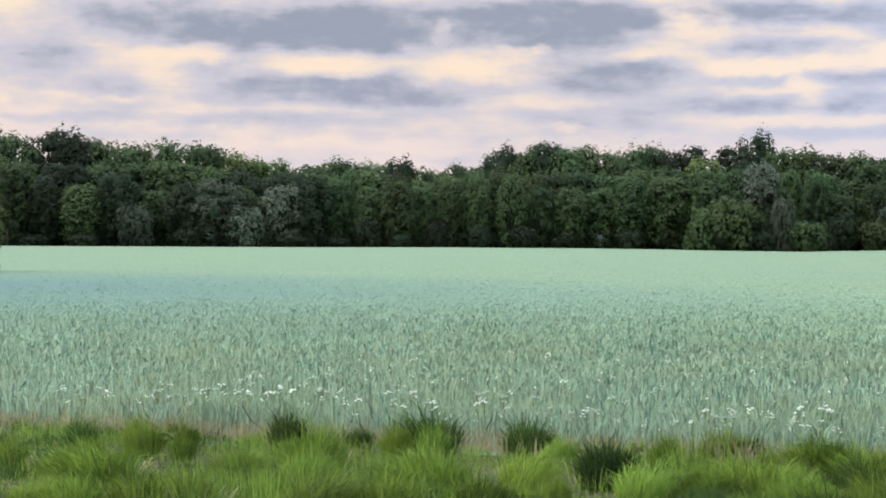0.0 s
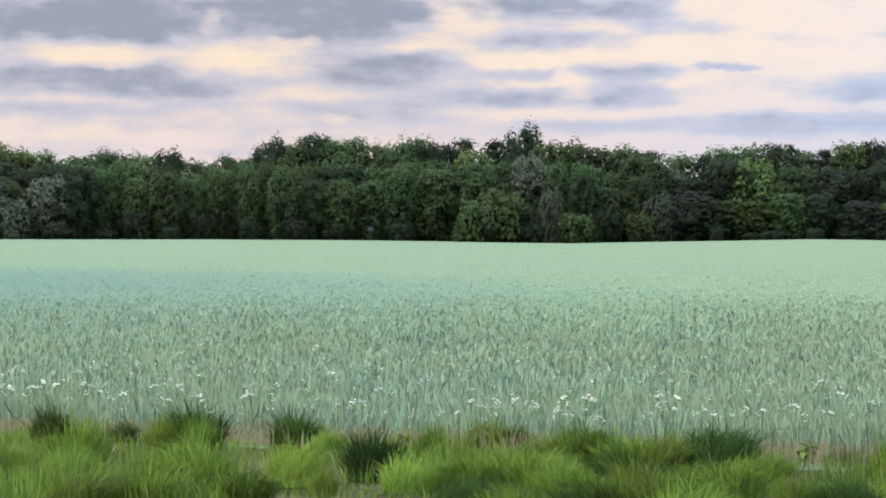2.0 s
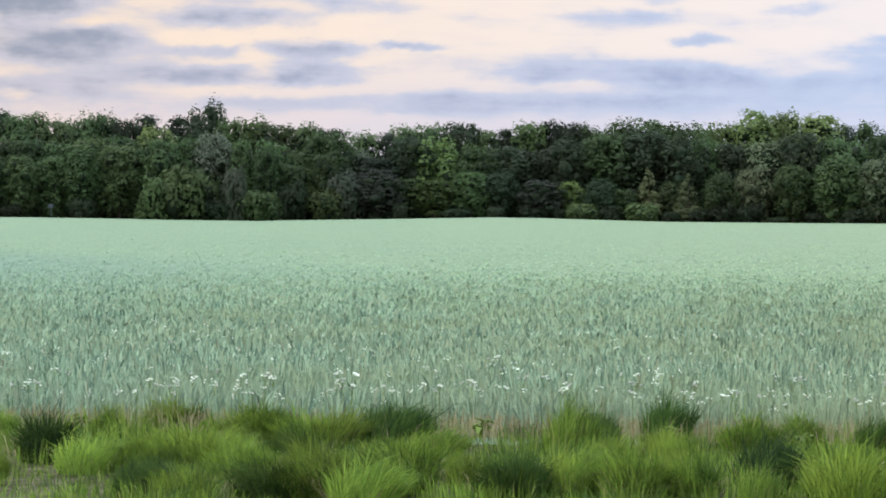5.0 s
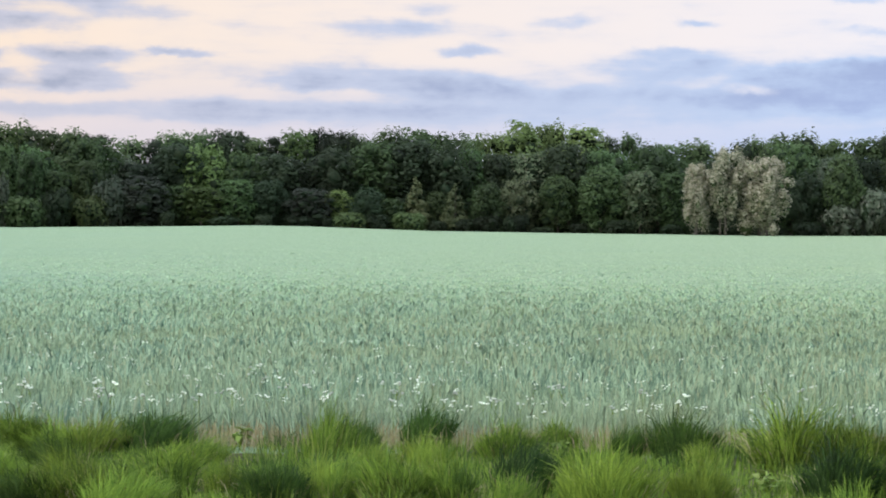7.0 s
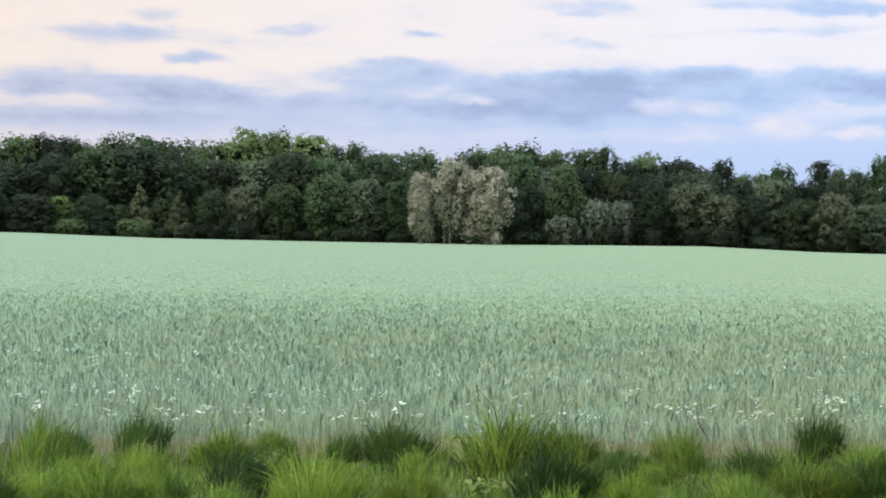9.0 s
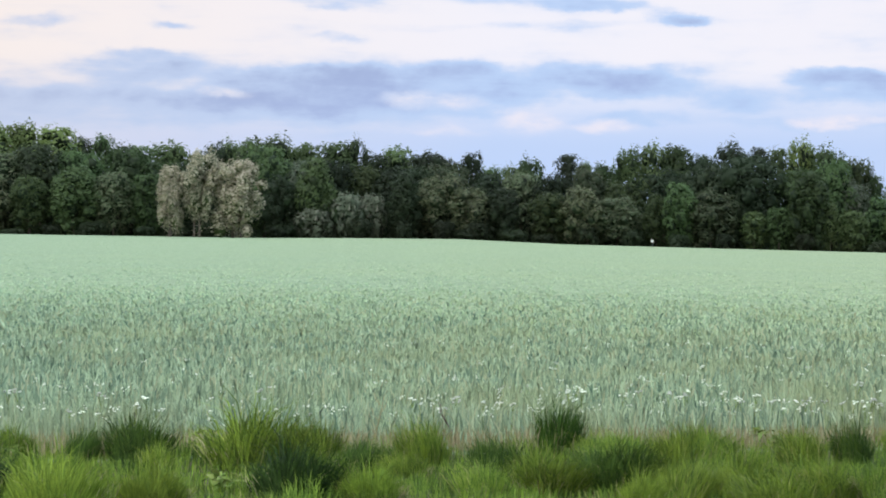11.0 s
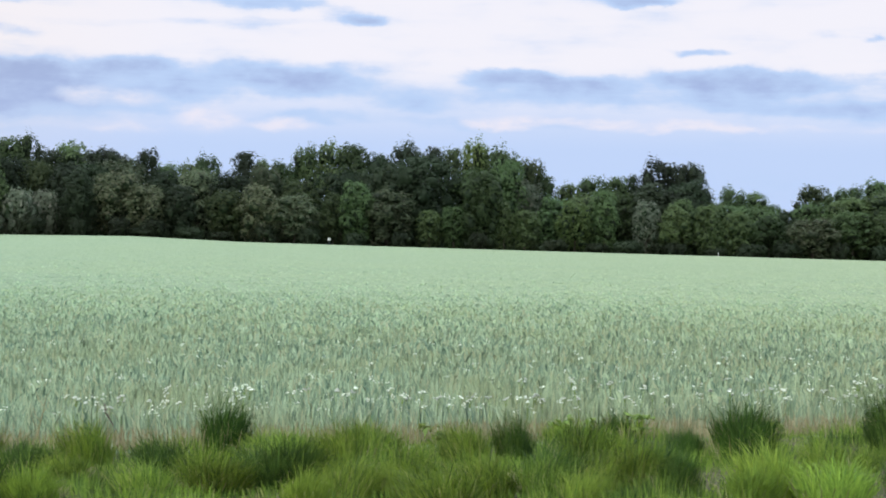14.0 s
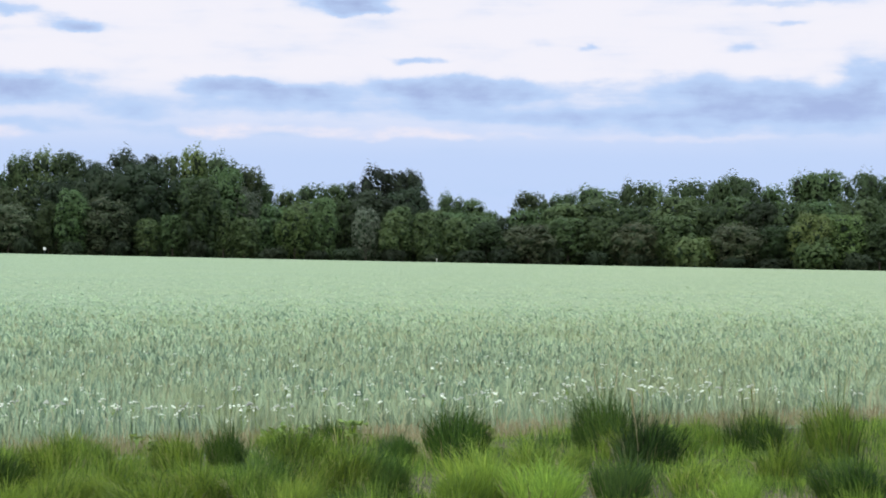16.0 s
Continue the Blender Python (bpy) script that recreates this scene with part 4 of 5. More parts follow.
FRONT_E = [
    ("b", 52.2, 8.1, 7.0), ("b", 53.1, 7.6, 7.0), ("b", 53.9, 7.2, 7.0), ("b", 54.8, 7.4, 7.0), ("o", 56.0, 7.5, 9.3),
    ("b", 57.1, 8.7, 8.2), ("b", 58.1, 8.0, 8.2), ("o", 59.0, 8.1, 8.2), ("b", 60.1, 8.6, 9.3), ("l", 60.8, 5.8, 7.0),
    ("o", 61.8, 8.2, 9.3), ("b", 62.9, 8.3, 7.0), ("l", 63.9, 10.3, 8.2), ("l", 64.8, 10.3, 8.2), ("b", 65.7, 8.8, 7.7),
]
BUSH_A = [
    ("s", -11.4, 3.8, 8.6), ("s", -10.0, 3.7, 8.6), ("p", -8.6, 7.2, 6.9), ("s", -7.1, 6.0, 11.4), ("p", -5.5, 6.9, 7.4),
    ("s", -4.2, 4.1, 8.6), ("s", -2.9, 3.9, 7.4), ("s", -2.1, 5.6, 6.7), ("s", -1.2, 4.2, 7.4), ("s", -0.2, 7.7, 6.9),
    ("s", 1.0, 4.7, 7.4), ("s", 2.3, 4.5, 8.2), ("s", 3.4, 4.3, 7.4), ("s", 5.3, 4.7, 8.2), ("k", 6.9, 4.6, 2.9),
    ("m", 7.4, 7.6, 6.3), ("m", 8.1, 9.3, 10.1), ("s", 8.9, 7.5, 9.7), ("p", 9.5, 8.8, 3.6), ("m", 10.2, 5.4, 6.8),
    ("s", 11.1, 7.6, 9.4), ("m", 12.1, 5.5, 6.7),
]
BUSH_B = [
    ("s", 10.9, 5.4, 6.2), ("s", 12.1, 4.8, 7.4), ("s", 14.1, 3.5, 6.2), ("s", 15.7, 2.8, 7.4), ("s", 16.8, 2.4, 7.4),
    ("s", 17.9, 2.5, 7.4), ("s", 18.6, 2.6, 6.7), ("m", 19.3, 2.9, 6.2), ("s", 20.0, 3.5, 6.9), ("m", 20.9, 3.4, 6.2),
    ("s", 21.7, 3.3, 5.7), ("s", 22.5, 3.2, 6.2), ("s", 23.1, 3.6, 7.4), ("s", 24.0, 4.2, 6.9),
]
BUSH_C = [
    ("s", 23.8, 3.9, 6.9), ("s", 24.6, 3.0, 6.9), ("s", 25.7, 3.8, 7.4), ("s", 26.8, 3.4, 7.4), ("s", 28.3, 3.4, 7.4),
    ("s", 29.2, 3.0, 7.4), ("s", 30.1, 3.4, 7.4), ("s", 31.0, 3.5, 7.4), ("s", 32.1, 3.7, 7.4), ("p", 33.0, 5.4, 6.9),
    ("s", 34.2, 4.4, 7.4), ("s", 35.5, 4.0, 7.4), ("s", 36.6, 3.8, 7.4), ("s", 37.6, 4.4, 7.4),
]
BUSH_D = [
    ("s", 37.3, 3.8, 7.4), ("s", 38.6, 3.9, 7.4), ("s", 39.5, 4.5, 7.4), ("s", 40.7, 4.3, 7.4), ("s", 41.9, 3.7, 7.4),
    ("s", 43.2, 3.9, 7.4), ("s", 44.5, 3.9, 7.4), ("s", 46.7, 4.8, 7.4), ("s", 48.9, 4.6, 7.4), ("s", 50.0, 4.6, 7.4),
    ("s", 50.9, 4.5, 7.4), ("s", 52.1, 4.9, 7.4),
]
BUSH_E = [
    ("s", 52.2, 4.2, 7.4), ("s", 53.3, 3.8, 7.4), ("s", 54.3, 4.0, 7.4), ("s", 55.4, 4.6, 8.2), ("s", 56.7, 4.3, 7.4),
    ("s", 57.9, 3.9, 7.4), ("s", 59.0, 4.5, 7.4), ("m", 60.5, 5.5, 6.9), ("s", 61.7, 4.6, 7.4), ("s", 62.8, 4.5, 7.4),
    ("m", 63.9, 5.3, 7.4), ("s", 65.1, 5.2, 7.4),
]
LOCUST_C = [
    ("L", 28.98, 13.0, 5.8), ("L", 29.74, 15.2, 7.0), ("L", 30.78, 14.0, 9.8),
]

for rows, depth, group in (
        (BACK_A_1, 40, "trees inside the wood"),
        (BACK_A_2, 40, "trees inside the wood"),
        (BACK_B, 40, "trees inside the wood"),
        (BACK_C, 40, "trees inside the wood"),
        (BACK_D, 40, "trees inside the wood"),
        (BACK_E, 40, "trees inside the wood"),
        (MID_A_1, 16, "trees of the wood"),
        (MID_A_2, 16, "trees of the wood"),
        (MID_B, 16, "trees of the wood"),
        (MID_C, 16, "trees of the wood"),
        (MID_D, 16, "trees of the wood"),
        (MID_E, 16, "trees of the wood"),
        (FRONT_A_1, 5, "trees along the wood's edge"),
        (FRONT_A_2, 5, "trees along the wood's edge"),
        (FRONT_B, 5, "trees along the wood's edge"),
        (FRONT_C, 5, "trees along the wood's edge"),
        (FRONT_D, 5, "trees along the wood's edge"),
        (FRONT_E, 5, "trees along the wood's edge"),
        (BUSH_A, 1, "shrubs along the wood"),
        (BUSH_B, 1, "shrubs along the wood"),
        (BUSH_C, 1, "shrubs along the wood"),
        (BUSH_D, 1, "shrubs along the wood"),
        (BUSH_E, 1, "shrubs along the wood"),
        (LOCUST_C, -9, "blossoming trees in the field"),):
    for kind, b, h, w in rows:
        near = -8.0 if group == "shrubs along the wood" and 6 < b < 10.3 else 0.0
        plant(kind, b, FAR + depth + near + deck_rng.uniform(-2, 2) * (1 if depth > 2 else 0), h, w, group)



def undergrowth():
    """A leafy mass added between the trees; its dark green also carries the shade there."""
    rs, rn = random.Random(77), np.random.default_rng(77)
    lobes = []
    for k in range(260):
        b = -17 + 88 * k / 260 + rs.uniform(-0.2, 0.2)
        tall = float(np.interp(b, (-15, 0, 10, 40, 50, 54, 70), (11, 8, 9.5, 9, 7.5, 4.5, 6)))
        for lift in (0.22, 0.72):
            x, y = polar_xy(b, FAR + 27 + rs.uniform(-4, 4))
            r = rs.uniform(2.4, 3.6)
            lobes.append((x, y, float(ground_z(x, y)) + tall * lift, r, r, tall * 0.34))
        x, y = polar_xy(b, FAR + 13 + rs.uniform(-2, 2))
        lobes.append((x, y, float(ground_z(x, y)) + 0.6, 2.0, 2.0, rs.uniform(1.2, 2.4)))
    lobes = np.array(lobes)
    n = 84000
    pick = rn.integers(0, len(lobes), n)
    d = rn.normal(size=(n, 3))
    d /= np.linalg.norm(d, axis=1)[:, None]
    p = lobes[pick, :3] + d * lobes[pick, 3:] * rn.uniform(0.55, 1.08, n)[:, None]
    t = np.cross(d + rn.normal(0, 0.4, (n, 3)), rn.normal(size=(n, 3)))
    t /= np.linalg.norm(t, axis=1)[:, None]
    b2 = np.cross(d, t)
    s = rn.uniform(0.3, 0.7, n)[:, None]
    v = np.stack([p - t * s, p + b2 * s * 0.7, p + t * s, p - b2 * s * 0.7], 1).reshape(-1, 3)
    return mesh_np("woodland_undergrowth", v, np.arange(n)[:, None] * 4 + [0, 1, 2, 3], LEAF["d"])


def dark_backing():
    """Added lumps, shade painted near black, that close the view between the trunks."""
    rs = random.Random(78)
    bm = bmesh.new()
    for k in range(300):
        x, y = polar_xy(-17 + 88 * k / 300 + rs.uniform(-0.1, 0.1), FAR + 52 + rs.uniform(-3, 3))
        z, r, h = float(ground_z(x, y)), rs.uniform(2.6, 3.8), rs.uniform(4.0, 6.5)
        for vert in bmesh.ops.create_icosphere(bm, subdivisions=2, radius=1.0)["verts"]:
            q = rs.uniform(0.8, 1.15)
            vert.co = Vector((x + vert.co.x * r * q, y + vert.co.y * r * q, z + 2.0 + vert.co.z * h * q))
    me = bpy.data.meshes.new("woodland_dark_backing")
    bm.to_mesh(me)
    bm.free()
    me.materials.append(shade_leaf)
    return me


tagged(new("woodland_dark_backing", dark_backing()), "lumps added deep inside the wood, coloured near black for its shade", "brush", kind="stuff")
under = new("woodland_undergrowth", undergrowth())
tagged(under, "undergrowth added between the trunks inside the wood, shade included in its dark green", "undergrowth", kind="stuff")

# ---------------------------------------------------------------- the verge
def tuft_mesh(width, height, count, seed):
    """One clump of grass: fine blades that fan out from a narrow foot."""
    rn = np.random.default_rng(seed)
    a, q = rn.uniform(0, 2 * np.pi, count), np.sqrt(rn.random(count))
    bx, by = np.cos(a) * q * width * 0.36, np.sin(a) * q * width * 0.36
    lobe = 1 + 0.22 * np.sin(3 * a + seed) + 0.15 * np.sin(5 * a + 2.0 * seed)
    L = height * rn.uniform(0.35, 1.0, count) ** 0.8 * (1.25 - 0.5 * q) * lobe * np.where(rn.random(count) < 0.12, 1.3, 1.0)
    bx, by = bx + 0.10 * width * rn.normal(0, 1), by * rn.uniform(0.8, 1.2)
    out = 0.05 + 0.5 * q * rn.uniform(0.2, 1.4, count)
    side = rn.normal(0, 0.32, (count, 2)) + rn.normal(0, 0.22, 2)
    dx, dy = np.cos(a) * out + side[:, 0], np.sin(a) * out + side[:, 1]
    w = 0.0016 * rn.uniform(0.6, 1.4, count)
    turn = math.atan2(-NX, NY) + rn.uniform(-0.6, 0.6, count)
    b = np.stack([bx, by, np.full(count, -0.03)], -1)
    m = b + np.stack([dx * L * 0.35, dy * L * 0.35, L * 0.66], -1)
    tip = b + np.stack([dx * L * 0.85, dy * L * 0.85, L * (1.03 - 0.3 * np.hypot(dx, dy))], -1)
    W = np.stack([np.cos(turn) * w, np.sin(turn) * w, np.zeros(count)], -1)
    v = np.stack([b - W, b + W, m - W, m + W, tip], 1).reshape(-1, 3)
    o = np.arange(count)[:, None] * 5
    f = np.concatenate([o + [0, 1, 3], o + [0, 3, 2], o + [2, 3, 4]], 0)
    low = np.stack([np.cos(a) * q * 1.3, np.sin(a) * q * 1.3, np.full(count, 0.6)], -1) + rn.normal(0, 0.3, (count, 3))
    low /= np.linalg.norm(low, axis=1)[:, None]
    return soft_normals(mesh_np("grass_tuft", v, f, GRASS[0]), np.repeat(low, 5, 0))


TUFT_MESHES = [tuft_mesh(0.4, 0.3, 1700, 900 + k) for k in range(10)]


def thatch_mesh(seed):
    """A few bleached blades from last year, low in a tuft."""
    rn = np.random.default_rng(seed)
    n = 36
    a, q = rn.uniform(0, 2 * np.pi, n), np.sqrt(rn.random(n)) * 0.17
    b = np.stack([np.cos(a) * q, np.sin(a) * q, np.full(n, -0.01)], -1)
    L, out = rn.uniform(0.10, 0.24, n), rn.uniform(0.3, 0.9, n)
    mid = b + np.stack([np.cos(a) * out * L * 0.4, np.sin(a) * out * L * 0.4, L * 0.6], -1)
    tip = b + np.stack([np.cos(a) * out * L, np.sin(a) * out * L, L * (1 - 0.4 * out)], -1)
    w = np.stack([np.full(n, 0.0016 * TX), np.full(n, 0.0016 * TY), np.zeros(n)], -1)
    v = np.stack([b - w, b + w, mid - w, mid + w, tip], 1).reshape(-1, 3)
    o = np.arange(n)[:, None] * 5
    return mesh_np("thatch", v, np.concatenate([o + [0, 1, 3], o + [0, 3, 2], o + [2, 3, 4]], 0), straw)


THATCH = [thatch_mesh(960 + k) for k in range(4)]


def tuft(along, across, width, height, tone):
    me = TUFT_MESHES[deck_rng.randrange(10)]
    ob = new("grass_tuft", me)
    ob.material_slots[0].link = "OBJECT"
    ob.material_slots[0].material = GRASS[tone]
    x, y = verge_xy(along, across)
    ob.matrix_basis = Matrix.LocRotScale((x, y, float(ground_z(x, y))), Euler((0, 0, deck_rng.uniform(-0.5, 0.5))), (width / 0.4 * 1.15, width / 0.4 * 1.15, height / 0.3 * 1.15))
    part("thatch", THATCH[deck_rng.randrange(4)], ob, "bleached dry blades")
    label = ("thick tuft of mid-green grass on the verge", "dense dark green tuft of grass on the verge", "soft light green tuft of fine grass on the verge", "blackish green tussock of dense grass on the verge")[tone]
    if along > 9.4 and height > 0.30:
        rs = random.Random(int(along * 100))
        for k in range(3):
            a, h = rs.uniform(-0.16, 0.16), rs.uniform(0.34, 0.42)
            path = [(a * 0.4, 0, 0), (a * 0.8, 0.02, h * 0.6), (a * 1.3, 0.03, h * 0.86), (a * 1.4, 0.03, h)]
            tv, tf = tube(path, [0.0012, 0.0010, 0.003, 0.001], 5)
            part("seed_stalk", mesh_of("seed_stalk", tv, tf, straw, True), ob, "thin seed stalk")
    return tagged(ob, label, "grass tuft", group="grass tufts on the verge")


# Clumps: along, across, width, height (metres), tone (mid, dark, light, very dark).
TUFTS_A = [
    (-7.72, 14.84, 0.29, 0.30, 1), (-6.84, 13.73, 0.48, 0.28, 2), (-6.53, 15.42, 0.51, 0.29, 1), (-6.76, 15.30, 0.28, 0.16, 0), (-5.81, 15.66, 0.41, 0.25, 1),
    (-4.63, 13.58, 0.39, 0.30, 3), (-4.35, 15.72, 0.40, 0.23, 2), (-4.11, 15.83, 0.22, 0.19, 1), (-9.20, 14.11, 0.28, 0.23, 1), (-6.56, 11.51, 0.44, 0.21, 2),
    (-5.84, 11.69, 0.50, 0.22, 0), (-5.41, 12.83, 0.57, 0.28, 2), (-4.96, 13.12, 0.39, 0.24, 2), (-4.51, 14.94, 0.26, 0.21, 0), (-3.42, 15.04, 0.38, 0.22, 0),
    (-2.73, 13.65, 0.31, 0.25, 1), (-8.86, 12.85, 0.26, 0.21, 0), (-7.42, 10.95, 0.40, 0.18, 2),
]
TUFTS_A1 = [
    (-7.02, 13.10, 0.41, 0.18, 2), (-4.12, 13.00, 0.45, 0.21, 2), (-3.38, 13.35, 0.57, 0.25, 2), (-3.71, 13.02, 0.37, 0.22, 2), (-5.37, 11.91, 0.43, 0.19, 2),
    (-7.79, 12.45, 0.61, 0.25, 2), (-6.71, 11.13, 0.32, 0.21, 0), (-7.05, 10.96, 0.39, 0.20, 2), (-2.94, 12.91, 0.44, 0.22, 2), (-4.89, 12.14, 0.40, 0.18, 0),
]
TUFTS_B = [
    (-3.48, 15.14, 0.38, 0.26, 0), (-2.39, 15.33, 0.38, 0.24, 1), (-2.90, 15.04, 0.63, 0.19, 2), (-1.05, 14.16, 0.37, 0.37, 0), (-0.42, 15.50, 0.39, 0.31, 1),
    (-2.56, 12.07, 0.41, 0.21, 0), (-1.21, 12.26, 0.36, 0.23, 1), (-1.99, 14.28, 0.40, 0.17, 0), (-0.46, 12.45, 0.44, 0.26, 0), (-0.82, 12.44, 0.38, 0.22, 2),
    (-3.40, 11.81, 0.30, 0.22, 1), (-2.10, 11.92, 0.50, 0.20, 2), (-0.13, 12.40, 0.27, 0.19, 1), (-1.50, 12.48, 0.28, 0.19, 0), (-3.30, 13.34, 0.42, 0.23, 2),
    (-2.99, 11.71, 0.36, 0.20, 0), (-2.08, 13.32, 0.41, 0.19, 2),
]
TUFTS_C = [
    (0.28, 12.80, 0.39, 0.31, 3), (0.65, 15.41, 0.30, 0.21, 0), (0.22, 14.97, 0.45, 0.22, 0), (1.08, 15.07, 0.25, 0.22, 1), (1.56, 15.13, 0.47, 0.29, 1),
    (2.32, 14.86, 0.83, 0.36, 0), (2.26, 12.88, 0.54, 0.30, 3), (2.77, 14.56, 0.37, 0.30, 0), (-1.32, 12.24, 0.37, 0.21, 1), (-2.39, 15.10, 0.55, 0.26, 1),
    (-2.82, 14.97, 0.42, 0.22, 0), (-3.38, 15.29, 0.26, 0.19, 1), (-0.51, 12.19, 0.37, 0.20, 0), (0.84, 12.54, 0.55, 0.29, 2), (-0.97, 12.53, 0.34, 0.23, 2),
    (1.35, 12.52, 0.41, 0.23, 2), (-0.15, 12.36, 0.34, 0.23, 0), (-2.63, 11.97, 0.40, 0.20, 1),
]
TUFTS_C1 = [
    (-2.20, 12.14, 0.41, 0.23, 0), (-1.83, 12.57, 0.49, 0.25, 0), (-0.78, 13.87, 0.34, 0.19, 0),
]
TUFTS_D = [
    (3.48, 14.47, 0.37, 0.33, 0), (4.66, 15.25, 0.39, 0.37, 1), (3.84, 13.79, 0.35, 0.25, 1), (4.46, 13.07, 0.49, 0.28, 1), (4.96, 14.93, 0.48, 0.17, 2),
    (5.19, 13.79, 0.32, 0.30, 0), (2.92, 14.12, 0.36, 0.21, 1), (3.16, 13.69, 0.31, 0.17, 0), (4.77, 12.78, 0.22, 0.18, 0), (3.90, 12.87, 0.44, 0.19, 0),
    (3.40, 12.65, 0.36, 0.20, 0), (2.75, 12.66, 0.39, 0.18, 0),
]
TUFTS_E = [
    (3.99, 13.07, 0.41, 0.25, 0), (4.50, 13.19, 0.50, 0.22, 1), (5.77, 14.93, 0.35, 0.22, 0), (4.64, 12.24, 0.36, 0.24, 0), (5.13, 12.52, 0.41, 0.27, 0),
    (6.74, 14.33, 0.31, 0.32, 1), (6.23, 14.02, 0.34, 0.27, 0), (5.13, 11.85, 0.49, 0.24, 0), (6.02, 12.33, 0.41, 0.28, 1), (6.86, 13.52, 0.42, 0.31, 0),
    (6.62, 12.21, 0.42, 0.32, 0), (8.10, 14.07, 0.27, 0.20, 1), (8.28, 13.63, 0.44, 0.39, 1), (6.68, 11.80, 0.26, 0.25, 1), (5.97, 11.67, 0.32, 0.20, 2),
    (7.01, 11.44, 0.37, 0.21, 2), (4.27, 12.03, 0.28, 0.20, 2), (3.71, 13.45, 0.31, 0.21, 1),
]
TUFTS_E1 = [
    (5.07, 14.64, 0.55, 0.14, 2),
]
TUFTS_F = [
    (5.69, 14.63, 0.43, 0.21, 0), (7.03, 13.98, 0.30, 0.25, 1), (6.89, 12.30, 0.35, 0.26, 1), (8.13, 14.11, 0.18, 0.18, 1), (8.57, 14.20, 0.50, 0.34, 1),
    (7.39, 11.80, 0.46, 0.32, 2), (8.73, 13.16, 0.39, 0.23, 0), (10.12, 14.09, 0.50, 0.48, 1), (9.49, 12.79, 0.55, 0.41, 3), (8.19, 11.29, 0.38, 0.26, 1),
    (11.19, 13.48, 0.48, 0.38, 1), (11.47, 12.82, 0.42, 0.46, 0), (9.63, 10.58, 0.51, 0.30, 1), (9.97, 11.68, 0.46, 0.27, 0), (8.90, 11.30, 0.47, 0.22, 0),
    (7.54, 11.27, 0.48, 0.25, 2), (6.37, 12.20, 0.34, 0.25, 0), (5.58, 12.25, 0.44, 0.25, 0),
]
TUFTS_F1 = [
    (5.90, 12.08, 0.37, 0.25, 0), (8.71, 10.69, 0.30, 0.18, 2), (10.02, 13.11, 0.41, 0.27, 0),
]
WEEDS_1 = [
    (-4.99, 15.71, 0.18, 0.13), (-8.47, 14.27, 0.22, 0.18), (-5.05, 13.15, 0.13, 0.17), (-7.37, 15.84, 0.14, 0.11), (-4.98, 15.60, 0.18, 0.15),
    (-1.78, 15.38, 0.25, 0.17), (-0.36, 15.34, 0.18, 0.14), (2.03, 15.63, 0.26, 0.21), (1.82, 13.03, 0.23, 0.11), (0.58, 15.20, 0.12, 0.09),
    (-1.78, 15.40, 0.21, 0.14), (0.41, 13.35, 0.18, 0.09),
]
WEEDS_2 = [
    (1.84, 13.40, 0.22, 0.09), (7.50, 15.15, 0.23, 0.23), (7.83, 15.27, 0.14, 0.23), (8.28, 15.24, 0.17, 0.31), (6.42, 14.91, 0.26, 0.18),
    (6.59, 15.74, 0.23, 0.18), (7.64, 15.30, 0.28, 0.23), (8.20, 15.06, 0.20, 0.26), (8.99, 14.32, 0.37, 0.32), (10.64, 14.04, 0.24, 0.24),
    (7.66, 12.31, 0.19, 0.13),
]
for row in TUFTS_A + TUFTS_A1 + TUFTS_B + TUFTS_C + TUFTS_C1 + TUFTS_D + TUFTS_E + TUFTS_E1 + TUFTS_F + TUFTS_F1:
    tuft(*row)


more = random.Random(53)
for k in range(46):
    s_ = more.uniform(0.55, 1.1)
    tuft(more.uniform(-10.5, 13.0), more.uniform(12.0, 15.6), 0.30 * s_, 0.22 * s_ * more.uniform(0.85, 1.25), more.choice((0, 0, 2, 2, 1)))


def lawn(clumps, per, h0, h1, width, spread, u0=-11.5, u1=16.0, v0=9.8, v1=16.3):
    """Grass in domed clumps whose blades lean apart, thinning out towards the crop in uneven tongues."""
    cu, cv = rng.uniform(u0, u1, clumps), rng.uniform(v0, v1, clumps)
    lim = 15.7 + 0.45 * np.sin(cu * 1.3) + 0.30 * np.sin(cu * 3.7 + 2) + rng.normal(0, 0.22, clumps)
    keep = cv < lim
    cu, cv = cu[keep], cv[keep]
    n = len(cu) * per
    size = np.repeat(rng.uniform(0.6, 1.4, len(cu)), per)
    rough_ = 0.80 + 0.22 * np.sin(cu * 2.1 + 0.7 * cv) + 0.16 * np.sin(cu * 5.3 - 1.9 * cv + 1.0)
    tall = np.repeat(rng.uniform(h0, h1, len(cu)) * rough_, per)
    du, dv = rng.normal(0, spread, n) * size, rng.normal(0, spread, n) * size
    x, y = verge_xy(np.repeat(cu, per) + du, np.repeat(cv, per) + dv)
    ox, oy = verge_xy(du, dv)
    q = np.hypot(du, dv) / (spread * size)
    h = tall * rng.uniform(0.45, 1.15, n) * np.clip(1.2 - 0.3 * q, 0.35, 1.2)
    made = blades(x, y, ground_z(x, y) - 0.02, h, width * rng.uniform(0.6, 1.5, n), rng.uniform(0.1, 1.15, n), droop=0.42, way=np.arctan2(oy, ox) + rng.normal(0, 0.7, n))
    k = 0.75 / (spread * size)
    nn = np.stack([ox * k, oy * k, np.full(n, 0.8)], -1) + rng.normal(0, 0.22, (n, 3))
    NORMALS[-1] = np.repeat(nn / np.linalg.norm(nn, axis=1)[:, None], 5, 0)
    return made


